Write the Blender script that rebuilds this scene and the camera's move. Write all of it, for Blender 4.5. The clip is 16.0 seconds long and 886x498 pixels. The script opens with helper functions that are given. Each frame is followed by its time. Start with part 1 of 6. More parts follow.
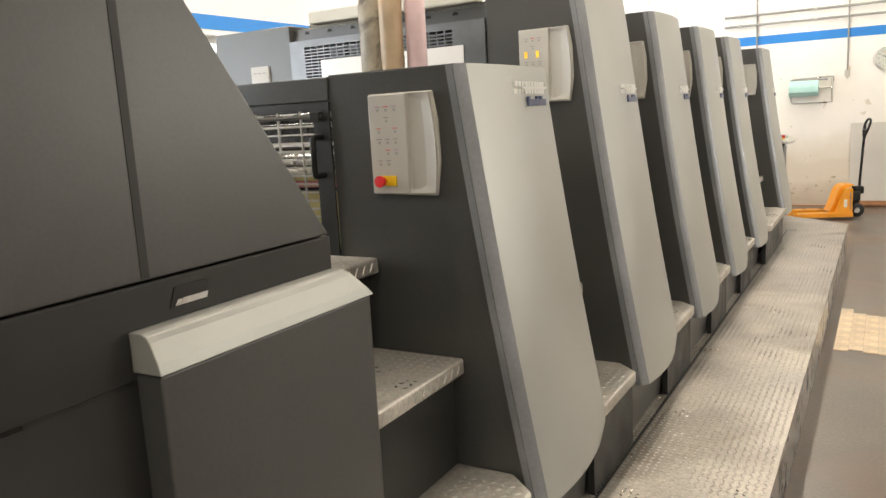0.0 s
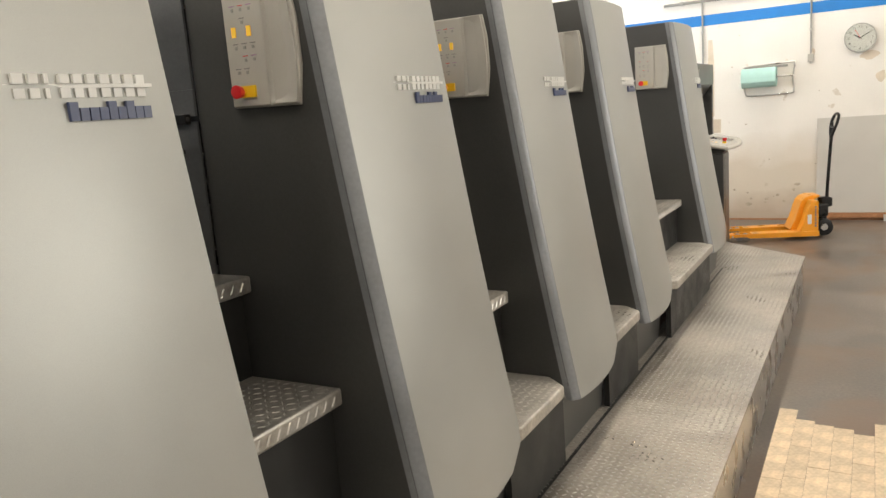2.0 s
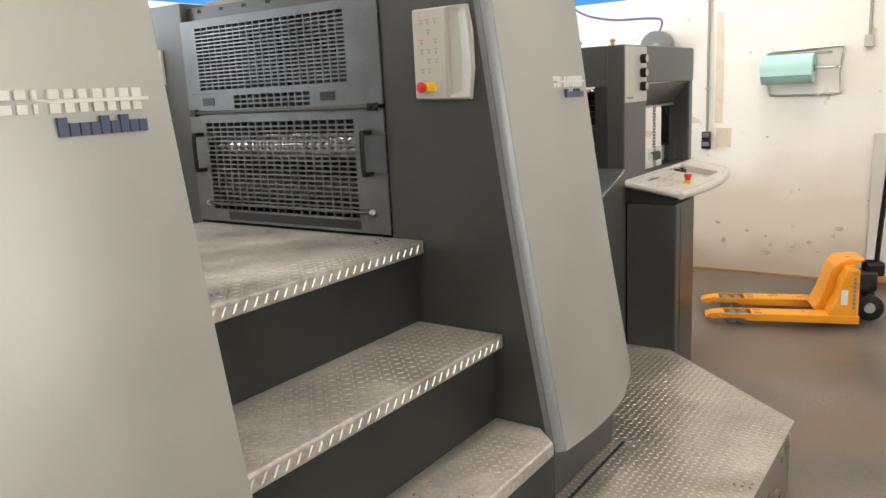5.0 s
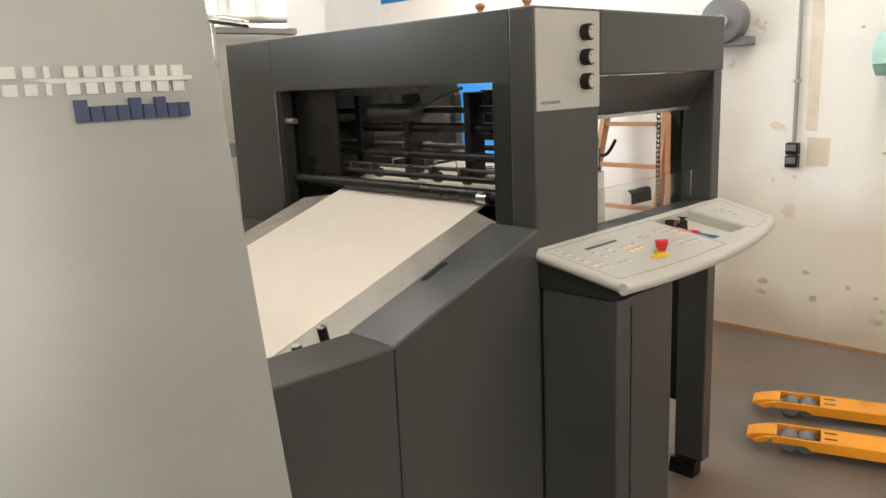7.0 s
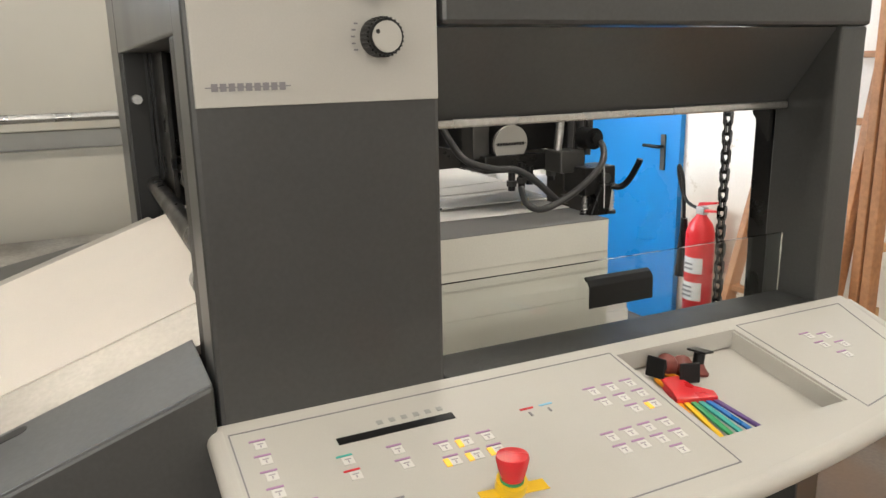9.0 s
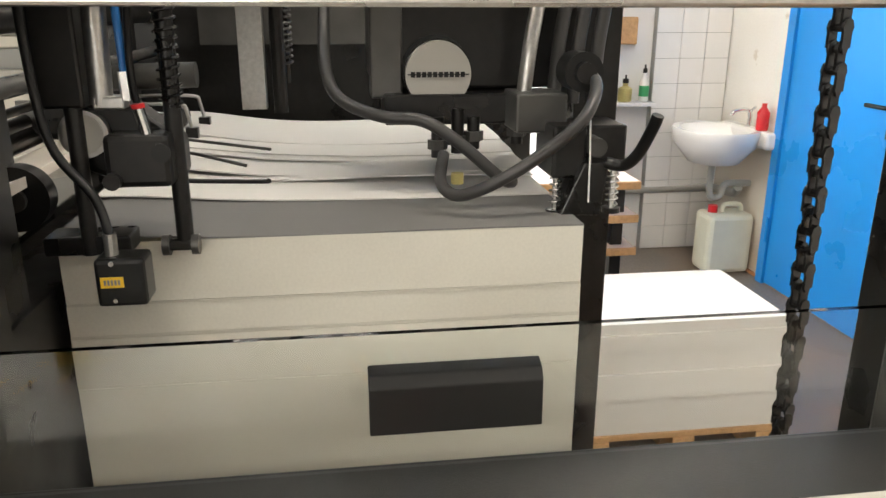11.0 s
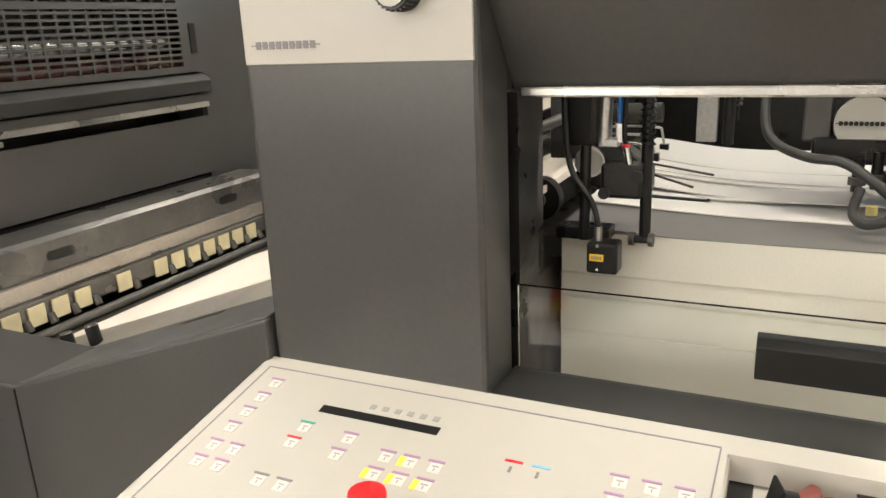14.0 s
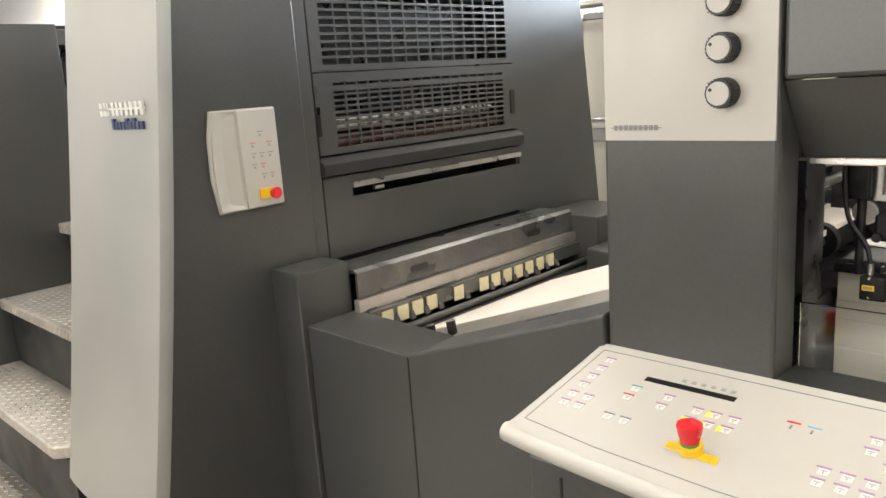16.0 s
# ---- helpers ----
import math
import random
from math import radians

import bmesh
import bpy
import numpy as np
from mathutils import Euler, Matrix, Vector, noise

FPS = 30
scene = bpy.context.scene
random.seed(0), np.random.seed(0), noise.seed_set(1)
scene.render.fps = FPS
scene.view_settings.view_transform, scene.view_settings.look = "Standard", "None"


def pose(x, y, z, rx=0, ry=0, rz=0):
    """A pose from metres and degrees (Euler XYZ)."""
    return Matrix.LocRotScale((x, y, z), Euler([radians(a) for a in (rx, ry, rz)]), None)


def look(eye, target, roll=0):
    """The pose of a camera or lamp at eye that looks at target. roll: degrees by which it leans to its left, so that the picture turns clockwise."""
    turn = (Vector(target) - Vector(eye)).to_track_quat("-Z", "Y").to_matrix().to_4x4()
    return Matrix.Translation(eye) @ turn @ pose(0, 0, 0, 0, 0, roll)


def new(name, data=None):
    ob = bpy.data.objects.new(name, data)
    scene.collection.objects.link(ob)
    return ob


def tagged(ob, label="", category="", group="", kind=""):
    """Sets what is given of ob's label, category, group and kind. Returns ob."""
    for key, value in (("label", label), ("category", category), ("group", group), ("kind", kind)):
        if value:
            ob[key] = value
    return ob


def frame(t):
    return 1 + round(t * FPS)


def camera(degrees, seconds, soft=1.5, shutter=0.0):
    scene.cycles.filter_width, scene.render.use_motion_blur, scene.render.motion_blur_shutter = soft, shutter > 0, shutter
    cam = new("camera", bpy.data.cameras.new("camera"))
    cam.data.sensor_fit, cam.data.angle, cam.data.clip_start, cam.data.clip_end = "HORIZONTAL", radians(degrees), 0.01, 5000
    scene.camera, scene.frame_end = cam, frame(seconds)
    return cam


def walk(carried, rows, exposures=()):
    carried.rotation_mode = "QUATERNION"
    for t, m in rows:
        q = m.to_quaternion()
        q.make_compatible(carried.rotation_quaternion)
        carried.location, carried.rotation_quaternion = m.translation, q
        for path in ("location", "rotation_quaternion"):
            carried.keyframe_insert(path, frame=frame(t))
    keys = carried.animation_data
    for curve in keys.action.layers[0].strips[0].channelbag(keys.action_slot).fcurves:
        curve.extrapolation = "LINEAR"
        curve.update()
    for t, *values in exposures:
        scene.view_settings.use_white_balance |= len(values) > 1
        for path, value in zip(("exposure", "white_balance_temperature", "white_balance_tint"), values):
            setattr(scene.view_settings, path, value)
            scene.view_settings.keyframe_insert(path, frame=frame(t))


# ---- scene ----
cam = camera(60.4, 16.0)
PATH = [
    (0, (0.121, 0.061, 1.607), (-0.873, 1.762, 1.263), -3.2),
    (0.5, (0.123, 0.618, 1.575), (-0.853, 2.327, 1.219), -4.1),
    (1, (0.177, 1.246, 1.591), (-0.785, 2.961, 1.225), -4.2),
    (1.5, (0.211, 1.85, 1.57), (-0.754, 3.562, 1.199), -4.2),
    (2, (0.265, 2.458, 1.594), (-0.712, 4.167, 1.24), -4.4),
    (2.5, (0.288, 3.038, 1.582), (-0.712, 4.732, 1.223), -4.1),
    (3, (0.301, 3.614, 1.591), (-0.726, 5.292, 1.232), -3.9),
    (5.5, (0.357, 6.168, 1.667), (-0.809, 7.74, 1.254), -2.7),
    (6, (0.32, 6.695, 1.649), (-0.895, 8.228, 1.234), -2.6),
    (6.5, (0.266, 7.218, 1.671), (-1.029, 8.683, 1.249), -2.3),
    (7, (0.242, 7.699, 1.652), (-1.163, 9.058, 1.227), -2.5),
    (7.5, (0.124, 8.162, 1.631), (-1.38, 9.404, 1.191), -2.5),
    (8, (0.05, 8.612, 1.618), (-1.547, 9.733, 1.177), -2.1),
    (8.5, (-0.044, 8.971, 1.61), (-1.712, 9.97, 1.144), -2.0),
    (9, (-0.206, 9.284, 1.609), (-1.964, 10.109, 1.132), -1.2),
    (9.5, (-0.298, 9.549, 1.6), (-2.123, 10.196, 1.1), -0.7),
    (10, (-0.454, 9.744, 1.567), (-2.319, 10.224, 1.029), -0.3),
    (12.5, (-0.771, 10.114, 1.49), (-2.66, 9.989, 0.845), -0.9),
    (13, (-0.682, 10.103, 1.531), (-2.547, 9.75, 0.9), -1.6),
    (13.5, (-0.552, 10.07, 1.574), (-2.37, 9.488, 0.975), -1.8),
    (14, (-0.346, 10.034, 1.6), (-2.077, 9.205, 1.037), -2.5),
    (14.5, (-0.189, 10.054, 1.626), (-1.803, 8.996, 1.1), -2.9),
    (15, (-0.112, 10.129, 1.65), (-1.624, 8.915, 1.162), -3.1),
    (15.5, (-0.039, 10.173, 1.672), (-1.475, 8.859, 1.21), -3.5),
    (16, (0.092, 10.163, 1.687), (-1.3, 8.793, 1.26), -4.0),
]
walk(cam, [(t, look(eye, target, roll)) for t, eye, target, roll in PATH],
     exposures=[(0, 0.05, 6650, 10), (1, -0.04, 6600, 10), (3, -0.10, 6500, 10), (5.5, -0.04, 6350, 10), (6.5, -0.20, 6400, 10), (7.0, -0.18, 6450, 10), (7.5, -0.05, 6400, 10), (9, -0.10, 6300, 10), (10, -0.02, 6300, 10), (12.5, 0.44, 6550, 10), (14, 0.47, 6450, 10), (16, 0.42, 6200, 10)])

# ---- world and light ----
world = bpy.data.worlds.new("world")
scene.world = world
world.use_nodes = True
wn = world.node_tree.nodes
sky = wn.new("ShaderNodeTexSky")
sky.sky_type = "NISHITA"
sky.sun_disc = False
sky.sun_elevation = radians(38)
sky.sun_rotation = radians(120)
wn["Background"].inputs["Strength"].default_value = 0.12
world.node_tree.links.new(sky.outputs[0], wn["Background"].inputs[0])
scene.view_settings.exposure = 0.0


# ---- materials ----
def material(name, colour, rough=0.5, metal=0.0, vary=0.12, scale=6.0, grain=0.0, grain_scale=180.0, bump=0.0,
             bump_scale=120.0, stain=None, stain_at=0.6, stain_scale=3.0, rough_vary=0.12, emit=0.0, coat=0.0,
             stain_soft=0.12, sheen_wave=0.0):
    """A procedural surface: base colour with broad and fine variation, stains, uneven gloss and relief."""
    m = bpy.data.materials.new(name)
    m.use_nodes = True
    n, l = m.node_tree.nodes, m.node_tree.links
    b = n["Principled BSDF"]
    co = n.new("ShaderNodeTexCoord")
    big = n.new("ShaderNodeTexNoise")
    big.inputs["Scale"].default_value = scale
    big.inputs["Detail"].default_value = 6
    l.new(co.outputs["Object"], big.inputs["Vector"])
    ramp = n.new("ShaderNodeMapRange")
    ramp.inputs[1].default_value, ramp.inputs[2].default_value = 0.3, 0.7
    ramp.inputs[3].default_value, ramp.inputs[4].default_value = 1 - vary, 1 + vary
    l.new(big.outputs["Fac"], ramp.inputs[0])
    mul = n.new("ShaderNodeMix")
    mul.data_type, mul.blend_type = "RGBA", "MULTIPLY"
    mul.inputs[0].default_value = 1
    mul.inputs[6].default_value = (*colour, 1)
    l.new(ramp.outputs[0], mul.inputs[7])
    out = mul.outputs[2]
    fine = n.new("ShaderNodeTexNoise")
    fine.inputs["Scale"].default_value = grain_scale
    fine.inputs["Detail"].default_value = 3
    l.new(co.outputs["Object"], fine.inputs["Vector"])
    if grain:
        r2 = n.new("ShaderNodeMapRange")
        r2.inputs[1].default_value, r2.inputs[2].default_value = 0.3, 0.7
        r2.inputs[3].default_value, r2.inputs[4].default_value = 1 - grain, 1 + grain
        l.new(fine.outputs["Fac"], r2.inputs[0])
        m2 = n.new("ShaderNodeMix")
        m2.data_type, m2.blend_type = "RGBA", "MULTIPLY"
        m2.inputs[0].default_value = 1
        l.new(out, m2.inputs[6])
        l.new(r2.outputs[0], m2.inputs[7])
        out = m2.outputs[2]
    if stain:
        st = n.new("ShaderNodeTexNoise")
        st.inputs["Scale"].default_value = stain_scale
        st.inputs["Detail"].default_value = 8
        st.inputs["Distortion"].default_value = 0.6
        l.new(co.outputs["Object"], st.inputs["Vector"])
        r3 = n.new("ShaderNodeMapRange")
        r3.inputs[1].default_value, r3.inputs[2].default_value = stain_at, stain_at + stain_soft
        r3.inputs[4].default_value = 0.75
        l.new(st.outputs["Fac"], r3.inputs[0])
        m3 = n.new("ShaderNodeMix")
        m3.data_type = "RGBA"
        l.new(r3.outputs[0], m3.inputs[0])
        l.new(out, m3.inputs[6])
        m3.inputs[7].default_value = (*stain, 1)
        out = m3.outputs[2]
    l.new(out, b.inputs["Base Color"])
    rr = n.new("ShaderNodeMapRange")
    rr.inputs[1].default_value, rr.inputs[2].default_value = 0.3, 0.7
    rr.inputs[3].default_value, rr.inputs[4].default_value = max(0.03, rough - rough_vary), min(1, rough + rough_vary)
    l.new(big.outputs["Fac"], rr.inputs[0])
    l.new(rr.outputs[0], b.inputs["Roughness"])
    b.inputs["Metallic"].default_value = metal
    b.inputs["Coat Weight"].default_value = coat
    if bump:
        bt = n.new("ShaderNodeTexNoise")
        bt.inputs["Scale"].default_value = bump_scale
        bt.inputs["Detail"].default_value = 3
        l.new(co.outputs["Object"], bt.inputs["Vector"])
        bp = n.new("ShaderNodeBump")
        bp.inputs["Strength"].default_value = bump
        bp.inputs["Distance"].default_value = 0.004
        l.new(bt.outputs["Fac"], bp.inputs["Height"])
        l.new(bp.outputs[0], b.inputs["Normal"])
        if sheen_wave:
            wt = n.new("ShaderNodeTexNoise")
            wt.inputs["Scale"].default_value = 2.6
            wt.inputs["Detail"].default_value = 0
            l.new(co.outputs["Object"], wt.inputs["Vector"])
            wp = n.new("ShaderNodeBump")
            wp.inputs["Strength"].default_value = sheen_wave
            wp.inputs["Distance"].default_value = 0.02
            l.new(wt.outputs["Fac"], wp.inputs["Height"])
            l.new(wp.outputs[0], bp.inputs["Normal"])
    if emit:
        b.inputs["Emission Color"].default_value = (*colour, 1)
        b.inputs["Emission Strength"].default_value = emit
    return m


DARK = material("dark_grey_powder_coat", (0.060, 0.060, 0.058), 0.325, metal=0.12, vary=0.15, scale=1.8, grain=0.06, grain_scale=160, rough_vary=0.05)
DARKER = material("charcoal_powder_coat", (0.024, 0.024, 0.023), 0.42, vary=0.15, grain=0.1, grain_scale=500, bump=0.12, bump_scale=700)
DARKER.node_tree.nodes["Principled BSDF"].inputs["Specular IOR Level"].default_value = 0.3
SILVER = material("silver_grey_lacquer", (0.35, 0.354, 0.332), 0.38, metal=0.42, vary=0.10, scale=1.7, grain=0.05, grain_scale=900, rough_vary=0.06)
# dark guard coat with a lighter, bluer base that paints in its sheen
GUARDSTEEL = material("lightened_guard_sheet", (0.135, 0.14, 0.145), 0.38, metal=0.55, vary=0.2, scale=5, grain=0.06, grain_scale=120, rough_vary=0.07)
# cover silver darkened and blued: shade of the turned edge put into colour
BEVEL = material("shaded_silver_lacquer", (0.22, 0.23, 0.245), 0.4, metal=0.35, vary=0.12, scale=5, grain=0.06, grain_scale=90)
CREAM = material("cream_plastic", (0.44, 0.423, 0.382), 0.4, vary=0.03, grain=0.02, grain_scale=700)
CREAM2 = material("cream_panel_paint", (0.56, 0.535, 0.465), 0.45, vary=0.04, scale=2)
GREYBAND = material("mid_grey_paint", (0.30, 0.30, 0.28), 0.5, vary=0.05)
TREAD = material("worn_aluminium_tread", (0.46, 0.435, 0.39), 0.46, metal=0.55, vary=0.30, scale=3.2, grain=0.16, grain_scale=70, stain=(0.17, 0.14, 0.11), stain_at=0.47, stain_scale=3.2, stain_soft=0.3, rough_vary=0.14, bump=0.12)
DECKPLATE = material("trodden_aluminium_deck", (0.37, 0.34, 0.30), 0.40, metal=0.65, vary=0.30, scale=2.4, grain=0.16, grain_scale=70, stain=(0.145, 0.118, 0.09), stain_at=0.46, stain_scale=2.2, stain_soft=0.3, rough_vary=0.12)
TREADPLAIN = material("dusty_aluminium_plate", (0.44, 0.42, 0.385), 0.46, metal=0.5, vary=0.3, scale=4, grain=0.14, grain_scale=60, stain=(0.15, 0.12, 0.09), stain_at=0.50, stain_scale=4.5, stain_soft=0.28, rough_vary=0.16)
SATIN = material("satin_worn_steel", (0.46, 0.43, 0.385), 0.45, metal=0.8, vary=0.12, scale=4, grain=0.06, grain_scale=120, stain=(0.30, 0.27, 0.23), stain_at=0.5, stain_scale=4, stain_soft=0.3)
WORNSTEEL = material("smeared_grey_steel", (0.105, 0.103, 0.098), 0.32, metal=0.45, vary=0.25, scale=6, grain=0.08, grain_scale=90, stain=(0.19, 0.182, 0.168), stain_at=0.5, stain_scale=7, stain_soft=0.2, rough_vary=0.1)
STEEL = material("brushed_steel", (0.52, 0.51, 0.49), 0.3, metal=1.0, vary=0.1, grain=0.1, grain_scale=150)
CHROME = material("chrome", (0.75, 0.75, 0.74), 0.12, metal=1.0, vary=0.04)
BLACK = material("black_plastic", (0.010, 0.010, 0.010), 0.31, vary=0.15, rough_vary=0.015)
BLACK.node_tree.nodes["Principled BSDF"].inputs["Specular IOR Level"].default_value = 0.3
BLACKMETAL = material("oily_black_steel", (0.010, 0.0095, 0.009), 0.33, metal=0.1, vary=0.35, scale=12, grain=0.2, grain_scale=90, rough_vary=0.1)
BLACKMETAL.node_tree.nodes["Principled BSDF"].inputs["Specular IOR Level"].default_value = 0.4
GUNMETAL = material("grey_machine_steel", (0.085, 0.083, 0.078), 0.40, metal=0.6, vary=0.2, scale=15)
RUBBER = material("grey_rubber_hose", (0.034, 0.033, 0.032), 0.42, vary=0.1)
RED = material("red_plastic", (0.62, 0.02, 0.025), 0.32, vary=0.05)
YELLOW = material("yellow_plastic", (0.80, 0.50, 0.015), 0.4, vary=0.06)
ORANGE = material("orange_yellow_enamel", (0.78, 0.31, 0.012), 0.35, vary=0.08, grain=0.05, stain=(0.20, 0.13, 0.06), stain_at=0.68, stain_scale=14)
WHITEPAPER = material("white_paper", (0.71, 0.69, 0.66), 0.75, vary=0.02)
BELT = material("cream_conveyor_belt", (0.78, 0.71, 0.63), 0.65, vary=0.025, grain=0.03, grain_scale=400)
LOGO = material("pale_lettering", (0.66, 0.66, 0.63), 0.35)
NAVY = material("navy_lettering", (0.045, 0.06, 0.13), 0.35)
INK = material("grey_print", (0.20, 0.19, 0.20), 0.6)
VIOLET = material("violet_print", (0.36, 0.20, 0.36), 0.6)
AMBER = material("amber_key", (0.90, 0.52, 0.05), 0.4, emit=0.35)
DOORBLUE = material("blue_door_paint", (0.012, 0.23, 0.62), 0.32, vary=0.05, scale=2)
STRIPE = material("blue_wall_stripe", (0.015, 0.20, 0.58), 0.5, vary=0.06)
WOOD = material("pine_wood", (0.50, 0.30, 0.14), 0.6, vary=0.15, scale=4, grain=0.15, grain_scale=60)
LADDERWOOD = material("aged_ladder_wood", (0.36, 0.17, 0.075), 0.55, vary=0.2, scale=5, grain=0.15, grain_scale=50)
TEAL = material("pale_teal_paper", (0.42, 0.66, 0.62), 0.85, vary=0.04, bump=0.1, bump_scale=300)
CERAMIC = material("white_ceramic", (0.74, 0.73, 0.71), 0.15, vary=0.02)
GROUND = material("oil_stained_concrete", (0.138, 0.116, 0.098), 0.40, vary=0.38, scale=1.6, grain=0.14, grain_scale=60, stain=(0.165, 0.108, 0.072), stain_at=0.48, stain_scale=1.3, stain_soft=0.16, rough_vary=0.12, bump=0.12, bump_scale=40)
BOARD = material("grey_white_board", (0.56, 0.54, 0.50), 0.5, vary=0.05, scale=2)
CEIL = material("white_ceiling_paint", (0.72, 0.71, 0.68), 0.8, vary=0.05)
TUBE = material("fluorescent_tube", (1.0, 0.93, 0.80), 0.4, vary=0.0, emit=9.0)
PAPERSIDE = material("pale_board_stack", (0.62, 0.60, 0.525), 0.8, vary=0.04, grain=0.03, grain_scale=300)
TREADBAR = material("polished_tread_bars", (0.54, 0.515, 0.48), 0.36, metal=0.85, vary=0.3, scale=4)
PINKROLL = material("pink_ink_roller", (0.55, 0.16, 0.19), 0.4, vary=0.2, scale=9)
BROWNROLL = material("brown_rubber_roller", (0.10, 0.03, 0.025), 0.35, vary=0.15)
OLIVE = material("yellowed_metal", (0.42, 0.36, 0.13), 0.45, vary=0.2, scale=9)
GRIMY = material("ink_smeared_plastic", (0.40, 0.35, 0.27), 0.5, vary=0.3, scale=14, stain=(0.04, 0.035, 0.03), stain_at=0.5, stain_scale=16)
TANNED = material("tan_plastic", (0.52, 0.39, 0.25), 0.5, vary=0.2, scale=10, stain=(0.07, 0.05, 0.04), stain_at=0.62, stain_scale=18)
PINKWHITE = material("pink_white_plastic", (0.75, 0.55, 0.56), 0.4, vary=0.1, scale=12)
BLUEPRINT = material("blue_plastic", (0.02, 0.16, 0.48), 0.35)
GREEN = material("green_plastic", (0.05, 0.32, 0.12), 0.4)
PURPLE = material("purple_plastic", (0.13, 0.07, 0.24), 0.4)
TEALMARK = material("teal_print", (0.06, 0.40, 0.34), 0.6)
SKYMARK = material("sky_blue_print", (0.22, 0.48, 0.66), 0.6)
STOPCREAM = material("yellowed_cream_plastic", (0.62, 0.56, 0.36), 0.5, vary=0.1, scale=30)
JERRY = material("cloudy_plastic", (0.66, 0.66, 0.55), 0.45, vary=0.06)
PINEBLOCK = material("pale_wood_block", (0.60, 0.47, 0.32), 0.5, vary=0.2, scale=9, grain=0.12, grain_scale=70)
n_, l_ = PINEBLOCK.node_tree.nodes, PINEBLOCK.node_tree.links
info = n_.new("ShaderNodeObjectInfo")
hsv = n_.new("ShaderNodeHueSaturation")
rng = n_.new("ShaderNodeMapRange")
rng.inputs[3].default_value, rng.inputs[4].default_value = 0.90, 1.07
l_.new(info.outputs["Random"], rng.inputs[0])
l_.new(rng.outputs[0], hsv.inputs["Value"])
l_.new(n_["Principled BSDF"].inputs["Base Color"].links[0].from_socket, hsv.inputs["Color"])
l_.new(hsv.outputs[0], n_["Principled BSDF"].inputs["Base Color"])
SLATE = material("grey_paint", (0.16, 0.16, 0.165), 0.45, vary=0.06)
GLASSMAT = bpy.data.materials.new("clear_glass")
GLASSMAT.use_nodes = True
gb = GLASSMAT.node_tree.nodes["Principled BSDF"]
gb.inputs["Base Color"].default_value = (0.93, 0.96, 0.95, 1)
gb.inputs["Roughness"].default_value = 0.02
gb.inputs["Transmission Weight"].default_value = 1.0
gb.inputs["IOR"].default_value = 1.45


# ---- building helpers ----
def part(name, bm, mat, parent=None, label="", smooth=0.0, bevel=0.0):
    """Links a bmesh as one mesh object under a thing or a part."""
    if bevel:
        bmesh.ops.remove_doubles(bm, verts=bm.verts, dist=1e-5)
        sharp = [e for e in bm.edges if len(e.link_faces) == 2 and e.calc_face_angle(0) > 0.5]
        bmesh.ops.bevel(bm, geom=sharp, offset=bevel, segments=2, affect="EDGES", profile=0.5, clamp_overlap=True)
    bmesh.ops.recalc_face_normals(bm, faces=bm.faces)
    me = bpy.data.meshes.new(name)
    bm.to_mesh(me)
    bm.free()
    me.materials.append(mat)
    if smooth:
        me.shade_smooth()
        me.set_sharp_from_angle(angle=radians(smooth))
    ob = new(name, me)
    if parent:
        ob.parent = parent
    if label:
        ob["label"] = label
    return ob


def thing(name, label, category, group="", kind="", at=(0, 0, 0), rz=0.0):
    e = new(name)
    e.empty_display_size = 0.1
    e.matrix_basis = pose(*at, 0, 0, rz)
    return tagged(e, label, category, group, kind)


def box(x0, x1, y0, y1, z0, z1, bm=None):
    bm = bm or bmesh.new()
    m = Matrix.LocRotScale(((x0 + x1) / 2, (y0 + y1) / 2, (z0 + z1) / 2), None, (x1 - x0, y1 - y0, z1 - z0))
    bmesh.ops.create_cube(bm, size=1, matrix=m)
    return bm


def prism(poly, axis, a, b, bm=None):
    """A flat outline pushed along an axis. poly: (y, z) for x, (x, z) for y, (x, y) for z."""
    bm = bm or bmesh.new()
    put = {"x": lambda p, c: (c, p[0], p[1]), "y": lambda p, c: (p[0], c, p[1]), "z": lambda p, c: (p[0], p[1], c)}[axis]
    lo = [bm.verts.new(put(p, a)) for p in poly]
    hi = [bm.verts.new(put(p, b)) for p in poly]
    bm.faces.new(lo)
    bm.faces.new(hi[::-1])
    for i in range(len(poly)):
        j = (i + 1) % len(poly)
        bm.faces.new((lo[i], hi[i], hi[j], lo[j]))
    bmesh.ops.recalc_face_normals(bm, faces=bm.faces)
    return bm


def rod(p, q, r, bm=None, seg=16, r2=None):
    bm = bm or bmesh.new()
    p, q = Vector(p), Vector(q)
    d = q - p
    m = Matrix.Translation((p + q) / 2) @ d.to_track_quat("Z", "Y").to_matrix().to_4x4()
    bmesh.ops.create_cone(bm, cap_ends=True, segments=seg, radius1=r, radius2=r if r2 is None else r2, depth=d.length, matrix=m)
    return bm


def ball(c, r, bm=None, seg=12, sz=1.0):
    bm = bm or bmesh.new()
    bmesh.ops.create_uvsphere(bm, u_segments=seg, v_segments=seg // 2 + 2, radius=r, matrix=Matrix.LocRotScale(c, None, (1, 1, sz)))
    return bm


def bend(points, steps=6):
    """A smooth line through the points."""
    pts = [Vector(p) for p in points]
    out = []
    for i in range(len(pts) - 1):
        a, b, c, d = pts[max(i - 1, 0)], pts[i], pts[i + 1], pts[min(i + 2, len(pts) - 1)]
        for s in range(steps):
            t = s / steps
            out.append(0.5 * (2 * b + (c - a) * t + (2 * a - 5 * b + 4 * c - d) * t * t + (3 * b - a - 3 * c + d) * t ** 3))
    return out + [pts[-1]]


